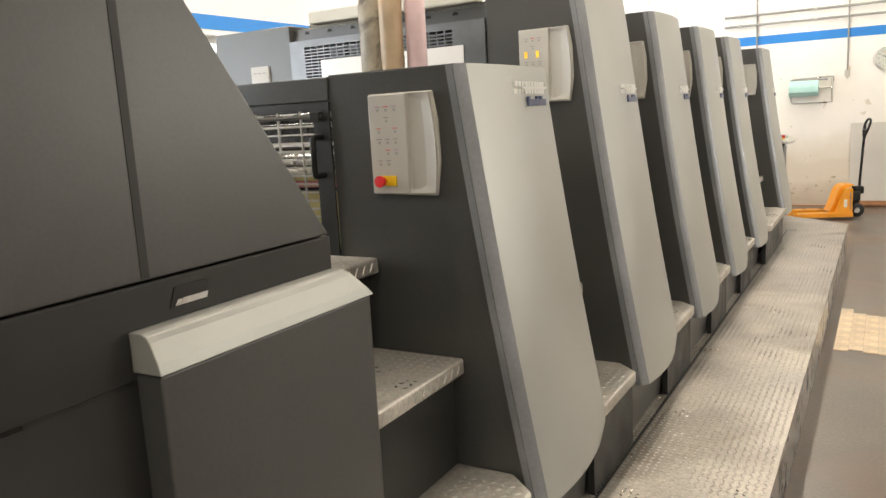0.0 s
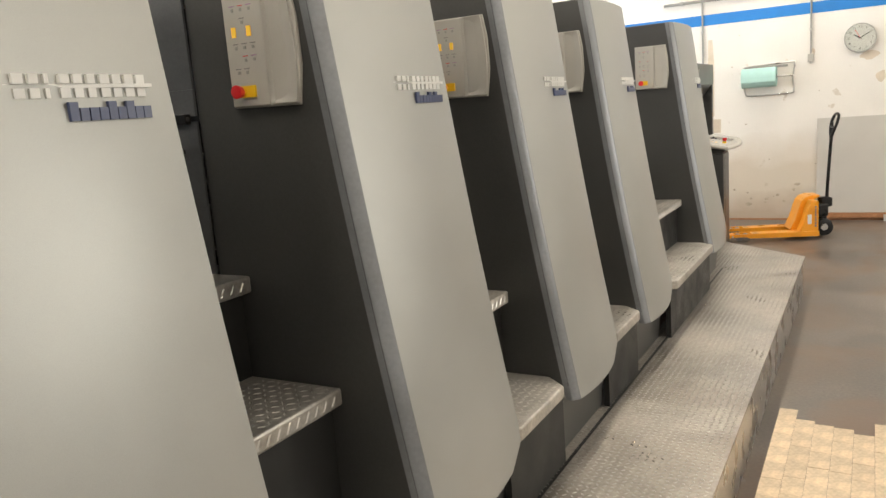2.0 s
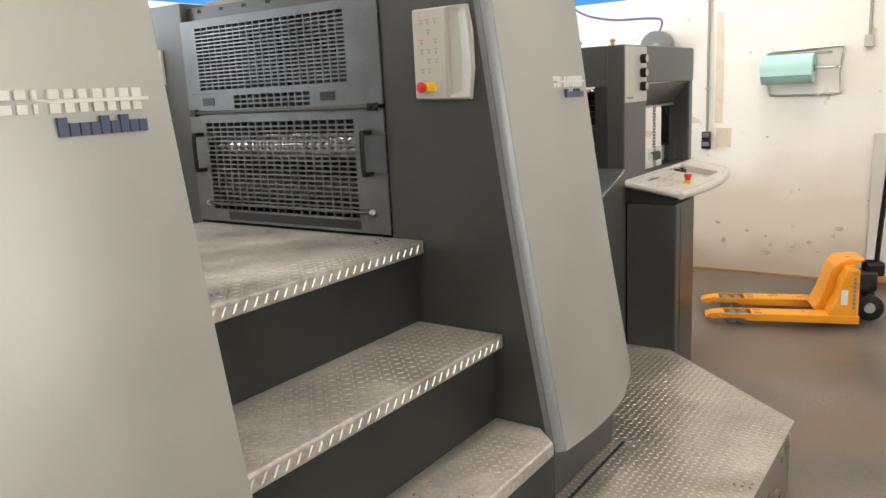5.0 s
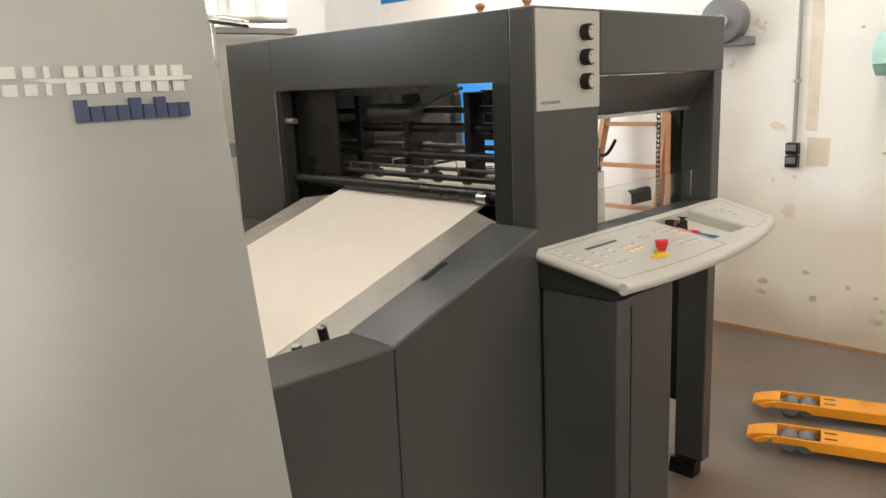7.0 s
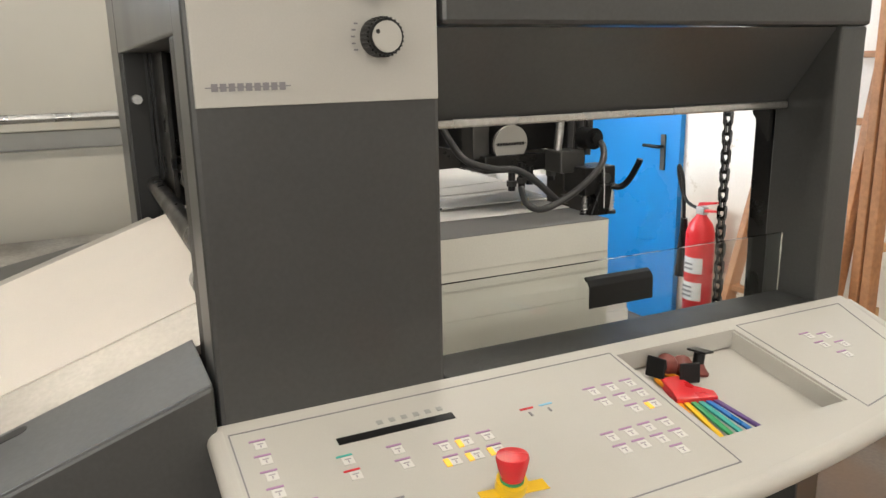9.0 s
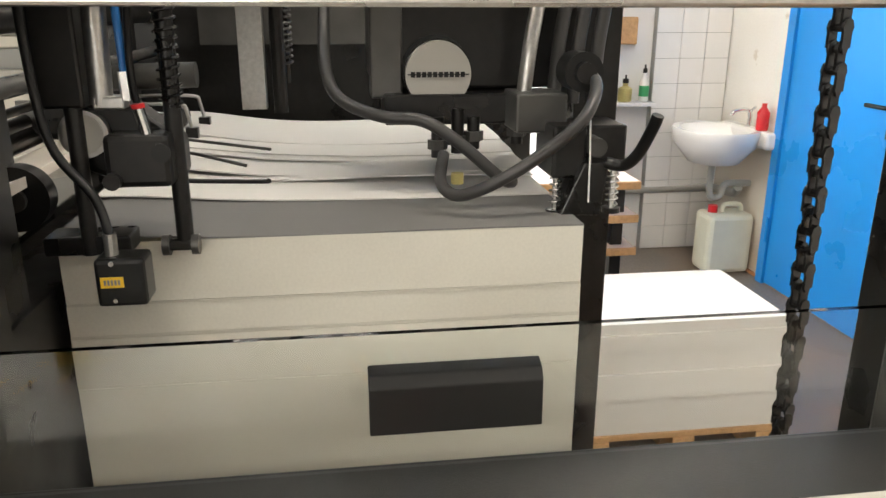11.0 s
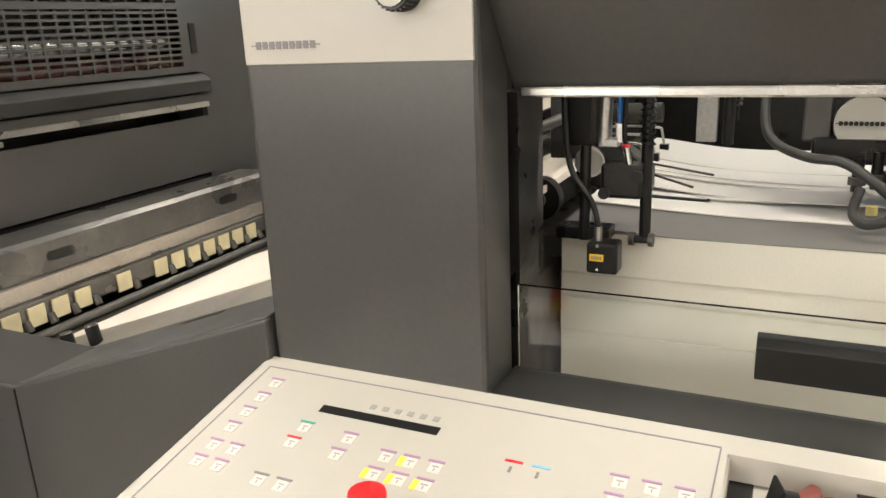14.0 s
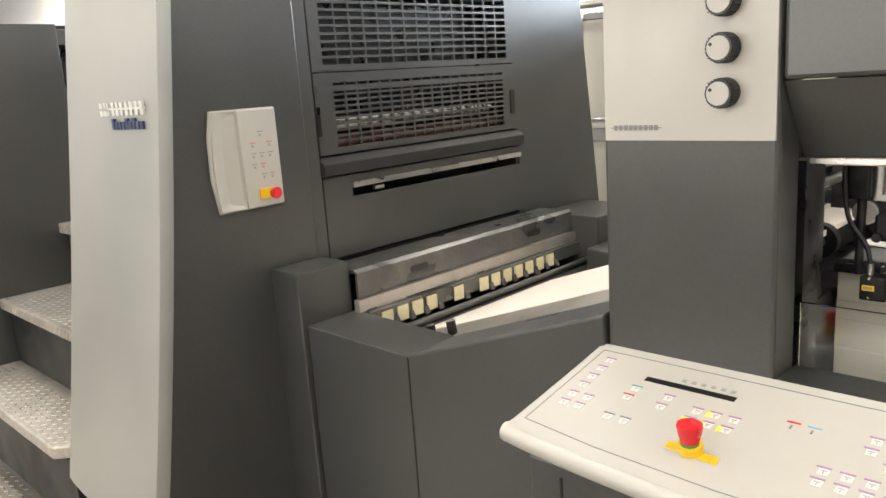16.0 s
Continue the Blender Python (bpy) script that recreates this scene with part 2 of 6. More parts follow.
def hose(points, r, bm=None, seg=10, steps=6, round_bends=True):
    """A round tube along a line."""
    bm = bm or bmesh.new()
    pts = bend(points, steps) if round_bends else [Vector(p) for p in points]
    rings = []
    side = None
    for i, p in enumerate(pts):
        d = (pts[min(i + 1, len(pts) - 1)] - pts[max(i - 1, 0)]).normalized()
        if side is None:
            side = d.orthogonal().normalized()
        side = (side - d * side.dot(d)).normalized()
        up = d.cross(side)
        rings.append([bm.verts.new(p + r * (math.cos(2 * math.pi * k / seg) * side + math.sin(2 * math.pi * k / seg) * up)) for k in range(seg)])
    for a, b in zip(rings, rings[1:]):
        for k in range(seg):
            bm.faces.new((a[k], a[(k + 1) % seg], b[(k + 1) % seg], b[k]))
    bm.faces.new(rings[0])
    bm.faces.new(rings[-1][::-1])
    return bm


def spun(profile, c, seg=24, bm=None):
    """A turned body about an upright axis: profile of (radius, height)."""
    bm = bm or bmesh.new()
    rings = []
    for r, z in profile:
        rings.append([bm.verts.new((c[0] + r * math.cos(2 * math.pi * k / seg), c[1] + r * math.sin(2 * math.pi * k / seg), c[2] + z)) for k in range(seg)])
    for a, b in zip(rings, rings[1:]):
        for k in range(seg):
            bm.faces.new((a[k], a[(k + 1) % seg], b[(k + 1) % seg], b[k]))
    bm.faces.new(rings[0][::-1])
    bm.faces.new(rings[-1])
    return bm


def moved(bm, m):
    bmesh.ops.transform(bm, matrix=m, verts=bm.verts)
    return bm
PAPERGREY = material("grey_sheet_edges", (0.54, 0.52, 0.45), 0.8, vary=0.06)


# ---- the hall ----
WALL_Y, LEFT_X, RIGHT_X, BACK_Y, TOP = 12.40, -5.30, 5.0, -7.0, 4.3


def wall_paint():
    """Whitewash with a grubby beige lower zone, worn patches and blue-white upper part."""
    m = material("stained_whitewash", (0.80, 0.775, 0.73), 0.8, vary=0.06, scale=1.3, grain=0.03, grain_scale=90, bump=0.25, bump_scale=25)
    n, l = m.node_tree.nodes, m.node_tree.links
    b = n["Principled BSDF"]
    old = b.inputs["Base Color"].links[0].from_socket
    co = n.new("ShaderNodeTexCoord")
    sep = n.new("ShaderNodeSeparateXYZ")
    l.new(co.outputs["Object"], sep.inputs[0])
    nz = n.new("ShaderNodeTexNoise")
    nz.inputs["Scale"].default_value = 2.2
    nz.inputs["Detail"].default_value = 8
    l.new(co.outputs["Object"], nz.inputs["Vector"])
    add = n.new("ShaderNodeMath")
    add.operation = "MULTIPLY_ADD"
    l.new(nz.outputs["Fac"], add.inputs[0])
    add.inputs[1].default_value = 0.5
    l.new(sep.outputs[2], add.inputs[2])
    low = n.new("ShaderNodeMapRange")
    low.inputs[1].default_value, low.inputs[2].default_value = 0.95, 1.30
    low.inputs[3].default_value, low.inputs[4].default_value = 0.75, 0.0
    l.new(add.outputs[0], low.inputs[0])
    mx = n.new("ShaderNodeMix")
    mx.data_type = "RGBA"
    l.new(low.outputs[0], mx.inputs[0])
    l.new(old, mx.inputs[6])
    mx.inputs[7].default_value = (0.60, 0.52, 0.41, 1)
    foot = n.new("ShaderNodeMapRange")
    foot.inputs[1].default_value, foot.inputs[2].default_value = 0.36, 0.62
    foot.inputs[3].default_value, foot.inputs[4].default_value = 0.6, 0.0
    l.new(add.outputs[0], foot.inputs[0])
    mx2 = n.new("ShaderNodeMix")
    mx2.data_type = "RGBA"
    l.new(foot.outputs[0], mx2.inputs[0])
    l.new(mx.outputs[2], mx2.inputs[6])
    mx2.inputs[7].default_value = (0.36, 0.26, 0.18, 1)
    pat = n.new("ShaderNodeTexNoise")
    pat.inputs["Scale"].default_value = 4.2
    pat.inputs["Detail"].default_value = 9
    pat.inputs["Roughness"].default_value = 0.62
    l.new(co.outputs["Object"], pat.inputs["Vector"])
    pr = n.new("ShaderNodeMapRange")
    pr.inputs[1].default_value, pr.inputs[2].default_value = 0.635, 0.66
    pr.inputs[4].default_value = 0.55
    l.new(pat.outputs["Fac"], pr.inputs[0])
    mx3 = n.new("ShaderNodeMix")
    mx3.data_type = "RGBA"
    l.new(pr.outputs[0], mx3.inputs[0])
    l.new(mx2.outputs[2], mx3.inputs[6])
    mx3.inputs[7].default_value = (0.52, 0.44, 0.34, 1)
    l.new(mx3.outputs[2], b.inputs["Base Color"])
    return m


WALLPAINT = wall_paint()
WHITEWALL = material("white_wall_paint", (0.74, 0.73, 0.71), 0.7, vary=0.04, scale=1.5, bump=0.15, bump_scale=30)


def structure(name, bm, mat, label, category, bevel=0.0):
    return tagged(part(name, bm, mat, None, bevel=bevel), label, category, kind="structure")


structure("floor", box(LEFT_X - 4, RIGHT_X + 0.2, BACK_Y - 0.2, WALL_Y + 0.25, -0.2, 0.0), GROUND, "stained brown-grey concrete hall floor", "floor")
structure("wall_north", box(LEFT_X, RIGHT_X, WALL_Y, WALL_Y + 0.25, 0, TOP), WALLPAINT, "whitewashed plaster wall with stains and flaked patches", "wall")
EAST_Y, EAST_Z = (4.6, 9.4), (1.45, 2.9)
bm = bmesh.new()
box(RIGHT_X, RIGHT_X + 0.2, BACK_Y, WALL_Y, 0, EAST_Z[0], bm)
box(RIGHT_X, RIGHT_X + 0.2, BACK_Y, WALL_Y, EAST_Z[1], TOP, bm)
box(RIGHT_X, RIGHT_X + 0.2, BACK_Y, EAST_Y[0], EAST_Z[0], EAST_Z[1], bm)
box(RIGHT_X, RIGHT_X + 0.2, EAST_Y[1], WALL_Y, EAST_Z[0], EAST_Z[1], bm)
structure("wall_east", bm, WHITEWALL, "plain white painted hall wall with a window", "wall")
structure("wall_south", box(LEFT_X, RIGHT_X, BACK_Y - 0.2, BACK_Y, 0, TOP), WHITEWALL, "plain white painted hall wall", "wall")
# the window wall on the far side of the press
# last opening is out of view, added to brighten the wash corner
WIN_Y = [(-5.2, -2.6), (-1.2, 1.4), (5.08, 7.40), (8.3, 10.9)]
WIN_Z = (1.50, 2.46)
bm = bmesh.new()
box(LEFT_X - 0.25, LEFT_X, BACK_Y, WALL_Y, 0, WIN_Z[0], bm)
box(LEFT_X - 0.25, LEFT_X, BACK_Y, WALL_Y, WIN_Z[1], TOP, bm)
edges = [BACK_Y] + [v for w in WIN_Y for v in w] + [WALL_Y]
for a, b in zip(edges[::2], edges[1::2]):
    box(LEFT_X - 0.25, LEFT_X, a, b, WIN_Z[0], WIN_Z[1], bm)
structure("wall_west", bm, WHITEWALL, "white painted hall wall with a row of windows", "wall")
bm = box(LEFT_X - 0.25, RIGHT_X + 0.2, BACK_Y - 0.2, WALL_Y + 0.25, TOP, TOP + 0.15)
structure("ceiling", bm, CEIL, "white painted hall ceiling", "ceiling")
structure("trim", box(LEFT_X + 0.02, RIGHT_X, WALL_Y - 0.004, WALL_Y + 0.01, 2.375, 2.50), STRIPE, "blue painted stripe along the wall", "stripe")
structure("trim_west", box(LEFT_X - 0.01, LEFT_X + 0.004, BACK_Y, WALL_Y - 0.02, 2.51, 2.64), STRIPE, "blue painted stripe above the windows", "stripe")
for i, (a, b) in enumerate(WIN_Y):
    w = thing("window_%d" % (i + 1), "white framed hall window with bright daylight outside", "window", "hall windows", "structure", at=(LEFT_X - 0.12, a, 0))
    n = 3
    fr = box(-0.03, 0.03, 0, b - a, WIN_Z[0], WIN_Z[0] + 0.06)
    box(-0.03, 0.03, 0, b - a, WIN_Z[1] - 0.06, WIN_Z[1], fr)
    for k in range(n + 1):
        y = (b - a - 0.06) * k / n
        box(-0.028, 0.028, y, y + 0.06, WIN_Z[0] + 0.06, WIN_Z[1] - 0.06, fr)
    part("window_frame", fr, CERAMIC, w)
    for k in range(n):
        y = (b - a - 0.06) * k / n
        g = part("pane", box(-0.004, 0.004, y + 0.06, y + (b - a - 0.06) / n, WIN_Z[0] + 0.06, WIN_Z[1] - 0.06), GLASSMAT, w)
        g.visible_shadow = False
    lamp = new("daylight_window", bpy.data.lights.new("daylight_window", "AREA"))
    # added last window gets extra power to lift the wash corner
    lamp.data.shape, lamp.data.size, lamp.data.size_y, lamp.data.energy = "RECTANGLE", b - a, WIN_Z[1] - WIN_Z[0], 125 if i < 3 else 185
    lamp.data.color = (0.86, 0.93, 1.0)
    lamp.matrix_basis = look((LEFT_X + 0.03, (a + b) / 2, sum(WIN_Z) / 2), (LEFT_X + 2, (a + b) / 2, 1.6))

w = thing("window_5", "wide white framed hall window in the side wall", "window", "hall windows", "structure", at=(RIGHT_X + 0.1, EAST_Y[0], 0))
EW = EAST_Y[1] - EAST_Y[0]
fr = box(-0.03, 0.03, 0, EW, EAST_Z[0], EAST_Z[0] + 0.06)
box(-0.03, 0.03, 0, EW, EAST_Z[1] - 0.06, EAST_Z[1], fr)
for k in range(5):
    y = (EW - 0.06) * k / 4
    box(-0.028, 0.028, y, y + 0.06, EAST_Z[0] + 0.06, EAST_Z[1] - 0.06, fr)
part("window_frame", fr, CERAMIC, w)
for k in range(4):
    y = (EW - 0.06) * k / 4
    g = part("pane", box(-0.004, 0.004, y + 0.06, y + (EW - 0.06) / 4, EAST_Z[0] + 0.06, EAST_Z[1] - 0.06), GLASSMAT, w)
    g.visible_shadow = False
lamp = new("daylight_window", bpy.data.lights.new("daylight_window", "AREA"))
lamp.data.shape, lamp.data.size, lamp.data.size_y, lamp.data.energy = "RECTANGLE", EW, EAST_Z[1] - EAST_Z[0], 125
lamp.data.color = (1.0, 0.94, 0.84)
lamp.matrix_basis = look((RIGHT_X - 0.02, sum(EAST_Y) / 2, sum(EAST_Z) / 2), (RIGHT_X - 2, sum(EAST_Y) / 2, sum(EAST_Z) / 2))

# bright overcast daylight beyond the window wall
DAYLIGHT = material("overcast_daylight", (1.0, 1.0, 0.98), 0.9, vary=0.0, emit=1.6)
structure("backdrop", box(LEFT_X - 3.1, LEFT_X - 3.0, BACK_Y - 0.1, WALL_Y + 0.2, 0.0, 6.0), DAYLIGHT, "plain bright daylight outside the hall windows", "daylight")

# rows of fluorescent fittings under the ceiling
def strip_light(x, y):
    e = thing("strip_light", "twin-tube fluorescent strip light under the ceiling", "ceiling light", "hall strip lights", at=(x, y, TOP - 0.45))
    part("housing", prism([(-0.11, 0.02), (0.11, 0.02), (0.05, 0.08), (-0.05, 0.08)], "y", -0.78, 0.78), CERAMIC, e)
    for s in (-0.055, 0.055):
        part("tube", rod((s, -0.75, -0.005), (s, 0.75, -0.005), 0.014, seg=10), TUBE, e)
    for s in (-0.5, 0.5):
        part("hanger", rod((0, s, 0.08), (0, s, 0.45), 0.005, seg=6), STEEL, e)
    lamp = new("strip_light_glow", bpy.data.lights.new("strip_light_glow", "AREA"))
    lamp.data.shape, lamp.data.size, lamp.data.size_y, lamp.data.energy = "RECTANGLE", 0.16, 1.5, STRIP_WATTS
    lamp.data.color = (1.0, 0.90, 0.76)
    lamp.matrix_basis = pose(x, y, TOP - 0.49)


STRIP_WATTS = 38
for x in (-4.2, -0.8, 3.1):
    for y in (-4.0, -1.0, 2.0, 5.0, 8.0, 11.0):
        strip_light(x, y)


# ---- the printing press ----
DECK = 0.29
LOGO_Y = [2.35, 3.377, 4.404, 5.431, 6.458, 8.225]
DEPTH = [0.51, 0.50, 0.49, 0.49, 0.50, 0.56]
TOPS = [1.74, 2.055, 2.055, 2.055, 2.055, 2.055]


def front_x(z):
    return -0.868 + 0.158 * (1.93 - z) - 0.012 * math.sin(math.pi * min(max((z - 0.5) / 1.43, 0), 1))


def cover(depth, top):
    """The curved silver front of a unit: a bulged shell that narrows upwards, with a rounded lower corner."""
    bm = bmesh.new()
    nz, ny = 26, 16
    y0, y1, z0 = -depth + 0.026, 0.055, 0.53
    rows = []
    for i in range(nz + 1):
        z = z0 + (top - z0) * i / nz
        cut = 0.10 * (1 - math.sqrt(max(0.0, 1 - (1 - min((z - z0) / 0.10, 1)) ** 2)))
        row = []
        for j in range(ny + 1):
            s = j / ny
            y = y0 + (y1 - cut - y0) * s
            x = front_x(z) + 0.034 * math.sin(math.pi * (0.17 + 0.69 * s)) - 0.008
            row.append(bm.verts.new((x, y, z)))
        row.append(bm.verts.new((row[-1].co.x - 0.022, y1 - cut + 0.007, z)))
        row.append(bm.verts.new((row[-1].co.x - 0.014, y1 - cut + 0.0065, z)))
        rows.append(row)
    for a, b in zip(rows, rows[1:]):
        for j in range(len(a) - 1):
            bm.faces.new((a[j], a[j + 1], b[j + 1], b[j]))
    inner = [[bm.verts.new((-1.02, v.co.y, v.co.z)) for v in (r[0], r[-1])] for r in (rows[0], rows[-1])]
    bm.faces.new([*rows[0], inner[0][1], inner[0][0]])
    bm.faces.new([*rows[-1], inner[1][1], inner[1][0]])
    return bm


def control_panel(parent, sign, z0, keys, lit):
    """Cream key panel with a moulded grip strip and an emergency stop. sign: -1 faces south, 1 faces north."""
    p = Matrix.Diagonal((1, -sign, 1, 1))
    def put(name, bm, mat, to, label="", **k):
        return part(name, moved(bm, p), mat, to, label, **k)
    h = 0.276
    body = put("control_panel", prism([(0, 0), (0.205, -0.004), (0.219, 0.09), (0.216, 0.20), (0.202, h), (0, h)], "y", -0.012, 0.0), CREAM, parent, "cream plastic control panel", bevel=0.003)
    put("key_field", prism([(0.003, 0.003), (0.124, 0.001), (0.127, h - 0.003), (0.003, h - 0.003)], "y", -0.021, -0.011), CREAM, body, bevel=0.003)
    scoop = bmesh.new()
    rows = []
    for i in range(25):
        s = i / 24
        z = 0.004 + (h - 0.008) * s
        edge = 0.203 + 0.0145 * math.sin(math.pi * min(1, 0.12 + 0.86 * s)) - 0.004 * s
        ends = min(1.0, min(s, 1 - s) / 0.06)
        row = []
        for j in range(13):
            q = j / 12
            deep = 0.017 * ends * max(0.0, 1 - q) ** 0.8 * (1 if q > 0 else 0)
            row.append(scoop.verts.new((0.127 + (edge - 0.130) * q, -0.0205 + deep * (q < 0.93), z)))
        rows.append(row)
    for p0, p1 in zip(rows, rows[1:]):
        for j in range(12):
            scoop.faces.new((p0[j], p0[j + 1], p1[j + 1], p1[j]))
    rim = [r[-1] for r in rows]
    foot = [scoop.verts.new((v.co.x, -0.010, v.co.z)) for v in rim]
    for i in range(24):
        scoop.faces.new((rim[i], foot[i], foot[i + 1], rim[i + 1]))
    for row in (rows[0], rows[-1]):
        base = [scoop.verts.new((v.co.x, -0.010, v.co.z)) for v in row]
        for j in range(12):
            scoop.faces.new((row[j], row[j + 1], base[j + 1], base[j]))
    put("grip_scoop", scoop, CREAM, body, "moulded finger scoop", smooth=40)
    put("stop_base", box(0.036, 0.084, -0.027, -0.0205, 0.024, 0.052), YELLOW, body, "yellow backing plate")
    st = rod((0.046, -0.022, 0.038), (0.046, -0.034, 0.038), 0.011, seg=14)
    put("stop_collar", st, YELLOW, body)
    bt = rod((0.046, -0.034, 0.038), (0.046, -0.053, 0.038), 0.013, r2=0.0170, seg=20)
    put("stop_button", bt, RED, body, "red emergency stop button", smooth=40, bevel=0.002)
    for r in range(keys):
        z = 0.082 + r * 0.0295
        for i, c in enumerate((0.026, 0.053, 0.080)):
            if (r * 3 + i) in (2, 3, 10, 12, 14) or (lit and r == 3):
                continue
            put("key_mark", box(c, c + 0.016, -0.0225, -0.0205, z + 0.010, z + 0.0120), (INK, VIOLET, SKYMARK, RED)[(r + 2 * i) % 4 if r % 2 else 0], body)
            put("key_symbol", box(c + 0.005, c + 0.012, -0.0222, -0.0205, z - 0.002, z + 0.005), GREYBAND, body)
    if lit:
        for c in (0.026, 0.074):
            put("lit_key", box(c, c + 0.013, -0.0232, -0.0205, 0.168, 0.192), AMBER, body)
    return body


def slotted_guard(parent, x0, x1, z0, z1, rows, cols, y, mat=DARK, border=(0.07, 0.07, 0.06, 0.05), name="guard", web=0.0035):
    """A sheet-metal guard cut with rows of slots: left, right, top and bottom borders, then thin webs."""
    l, r, t, b = border
    ax, bx, az, bz = x0 + l, x1 - r, z0 + b, z1 - t
    xs, zs = [x0, ax], [z0, az]
    for j in range(1, cols):
        c = ax + (bx - ax) * j / cols
        xs += [c - web, c + web]
    for i in range(1, rows):
        c = az + (bz - az) * i / rows
        zs += [c - web, c + web]
    xs, zs = xs + [bx, x1], zs + [bz, z1]
    g = bmesh.new()
    grid = [[g.verts.new((x, y - 0.008, z)) for z in zs] for x in xs]
    faces = [g.faces.new((grid[i][j], grid[i + 1][j], grid[i + 1][j + 1], grid[i][j + 1]))
             for i in range(len(xs) - 1) for j in range(len(zs) - 1) if not (i % 2 and j % 2)]
    ext = bmesh.ops.extrude_face_region(g, geom=faces)
    bmesh.ops.translate(g, vec=(0, 0.007, 0), verts=[v for v in ext["geom"] if isinstance(v, bmesh.types.BMVert)])
    bmesh.ops.delete(g, geom=[v for v in g.verts if not v.link_faces], context="VERTS")
    return part(name, g, mat, parent)


def lettering(parent):
    """Raised maker's marks as plain bars: a pale row above a shorter navy row."""
    def on(y, z):
        s = (y + 0.46) / 0.505
        return front_x(z) + 0.034 * math.sin(math.pi * (0.17 + 0.69 * s)) - 0.009
    for i in range(10):
        y = -0.245 + i * 0.0247
        w = 1.17 * (0.0145, 0.013, 0.006, 0.0145, 0.013, 0.012, 0.0145, 0.013, 0.0145, 0.0145)[i]
        for a, b in ((1.658, 1.6725), (1.6795, 1.694)):
            bm = prism([(y, a), (y + w, a), (y + w, b), (y, b)], "x", on(y, 1.676), on(y, 1.676) + 0.006)
            part("pale_mark", bm, LOGO, parent)
    bm = prism([(-0.256, 1.673), (0.004, 1.673), (0.004, 1.679), (-0.256, 1.679)], "x", on(-0.11, 1.676) - 0.006, on(-0.11, 1.676) + 0.004)
    part("mark_rail", bm, LOGO, parent)
    for i in range(9):
        y = -0.165 + i * 0.0182
        h = 0.029 if i in (0, 4, 6) else 0.020
        bm = prism([(y, 1.622), (y + 0.0150, 1.622), (y + 0.0150, 1.622 + h), (y, 1.622 + h)], "x", on(y, 1.63), on(y, 1.63) + 0.007)
        part("navy_mark", bm, NAVY, parent)


def press_unit(k):
    d, top = DEPTH[k], TOPS[k]
    word = "low coating unit" if k == 0 else "printing unit"
    e = thing("press_unit", "dark grey %s with a curved silver front cover" % word, "printing unit", "units of the press", at=(0, LOGO_Y[k], 0))
    # dark side wall with the front edge following the cover
    zs = [0.45 + (top - 0.45) * i / 12 for i in range(13)]
    near = [(front_x(z) - 0.017, z) for z in zs]
    side = prism([(-0.735, DECK), (-0.715, 0.50)] + near[1:] + [(-1.27, top), (-1.27, DECK)], "y", -d, 0.060)
    part("side_wall", side, DARK, e, bevel=0.004)
    far = prism([(-2.28, DECK), (-2.28, top), (-2.75, top), (-2.95, 0.5), (-2.9, DECK)], "y", -d, -0.14 if k < 5 else 0.045)
    part("far_side_wall", far, DARK, e, bevel=0.004)
    part("base_skirt", box(-2.28, -1.27, -d + 0.02, 0.04, DECK, 1.16), DARKER, e)
    if top > 2:
        part("cross_beam", box(-2.28, -1.27, -d + 0.03, 0.04, top - 0.09, top - 0.02), DARK, e, bevel=0.004)
    part("cover", cover(d, top), SILVER, e, "curved silver-grey front cover", smooth=35)
    strip = bmesh.new()
    lo = None
    for z in [0.53 + (top - 0.53) * i / 12 for i in range(13)]:
        x = front_x(z) - 0.004
        row = [strip.verts.new(c) for c in ((x - 0.013, -d - 0.002, z), (x - 0.009, -d - 0.001, z), (x + 0.010, -d + 0.021, z), (x + 0.0125, -d + 0.0265, z), (x - 0.035, -d + 0.0265, z), (x - 0.035, -d - 0.002, z))]
        if lo:
            for j in range(6):
                strip.faces.new((lo[j], lo[(j + 1) % 6], row[(j + 1) % 6], row[j]))
        else:
            strip.faces.new(row)
        lo = row
    strip.faces.new(lo[::-1])
    part("edge_strip", strip, BEVEL, e, "silver-grey rolled edge strip", smooth=50)
    seam = bmesh.new()
    hose([(front_x(z) - 0.018, -d - 0.0005, z) for z in zs[1:]], 0.0018, seam, seg=6, round_bends=False)
    part("edge_seam", seam, BLACK, e)
    lettering(e)
    return e


UNITS = [press_unit(k) for k in range(6)]
for k, u in enumerate(UNITS):
    zp = 1.40 if k == 0 else 1.64
    cp = control_panel(u, -1, zp, 6, 0 if k in (0, 5) else 1)
    cp.matrix_basis = pose(-1.125, -DEPTH[k], zp)
cp = control_panel(UNITS[5], 1, 1.377, 5, 0)
cp.matrix_basis = pose(-1.160, 0.060, 1.377)

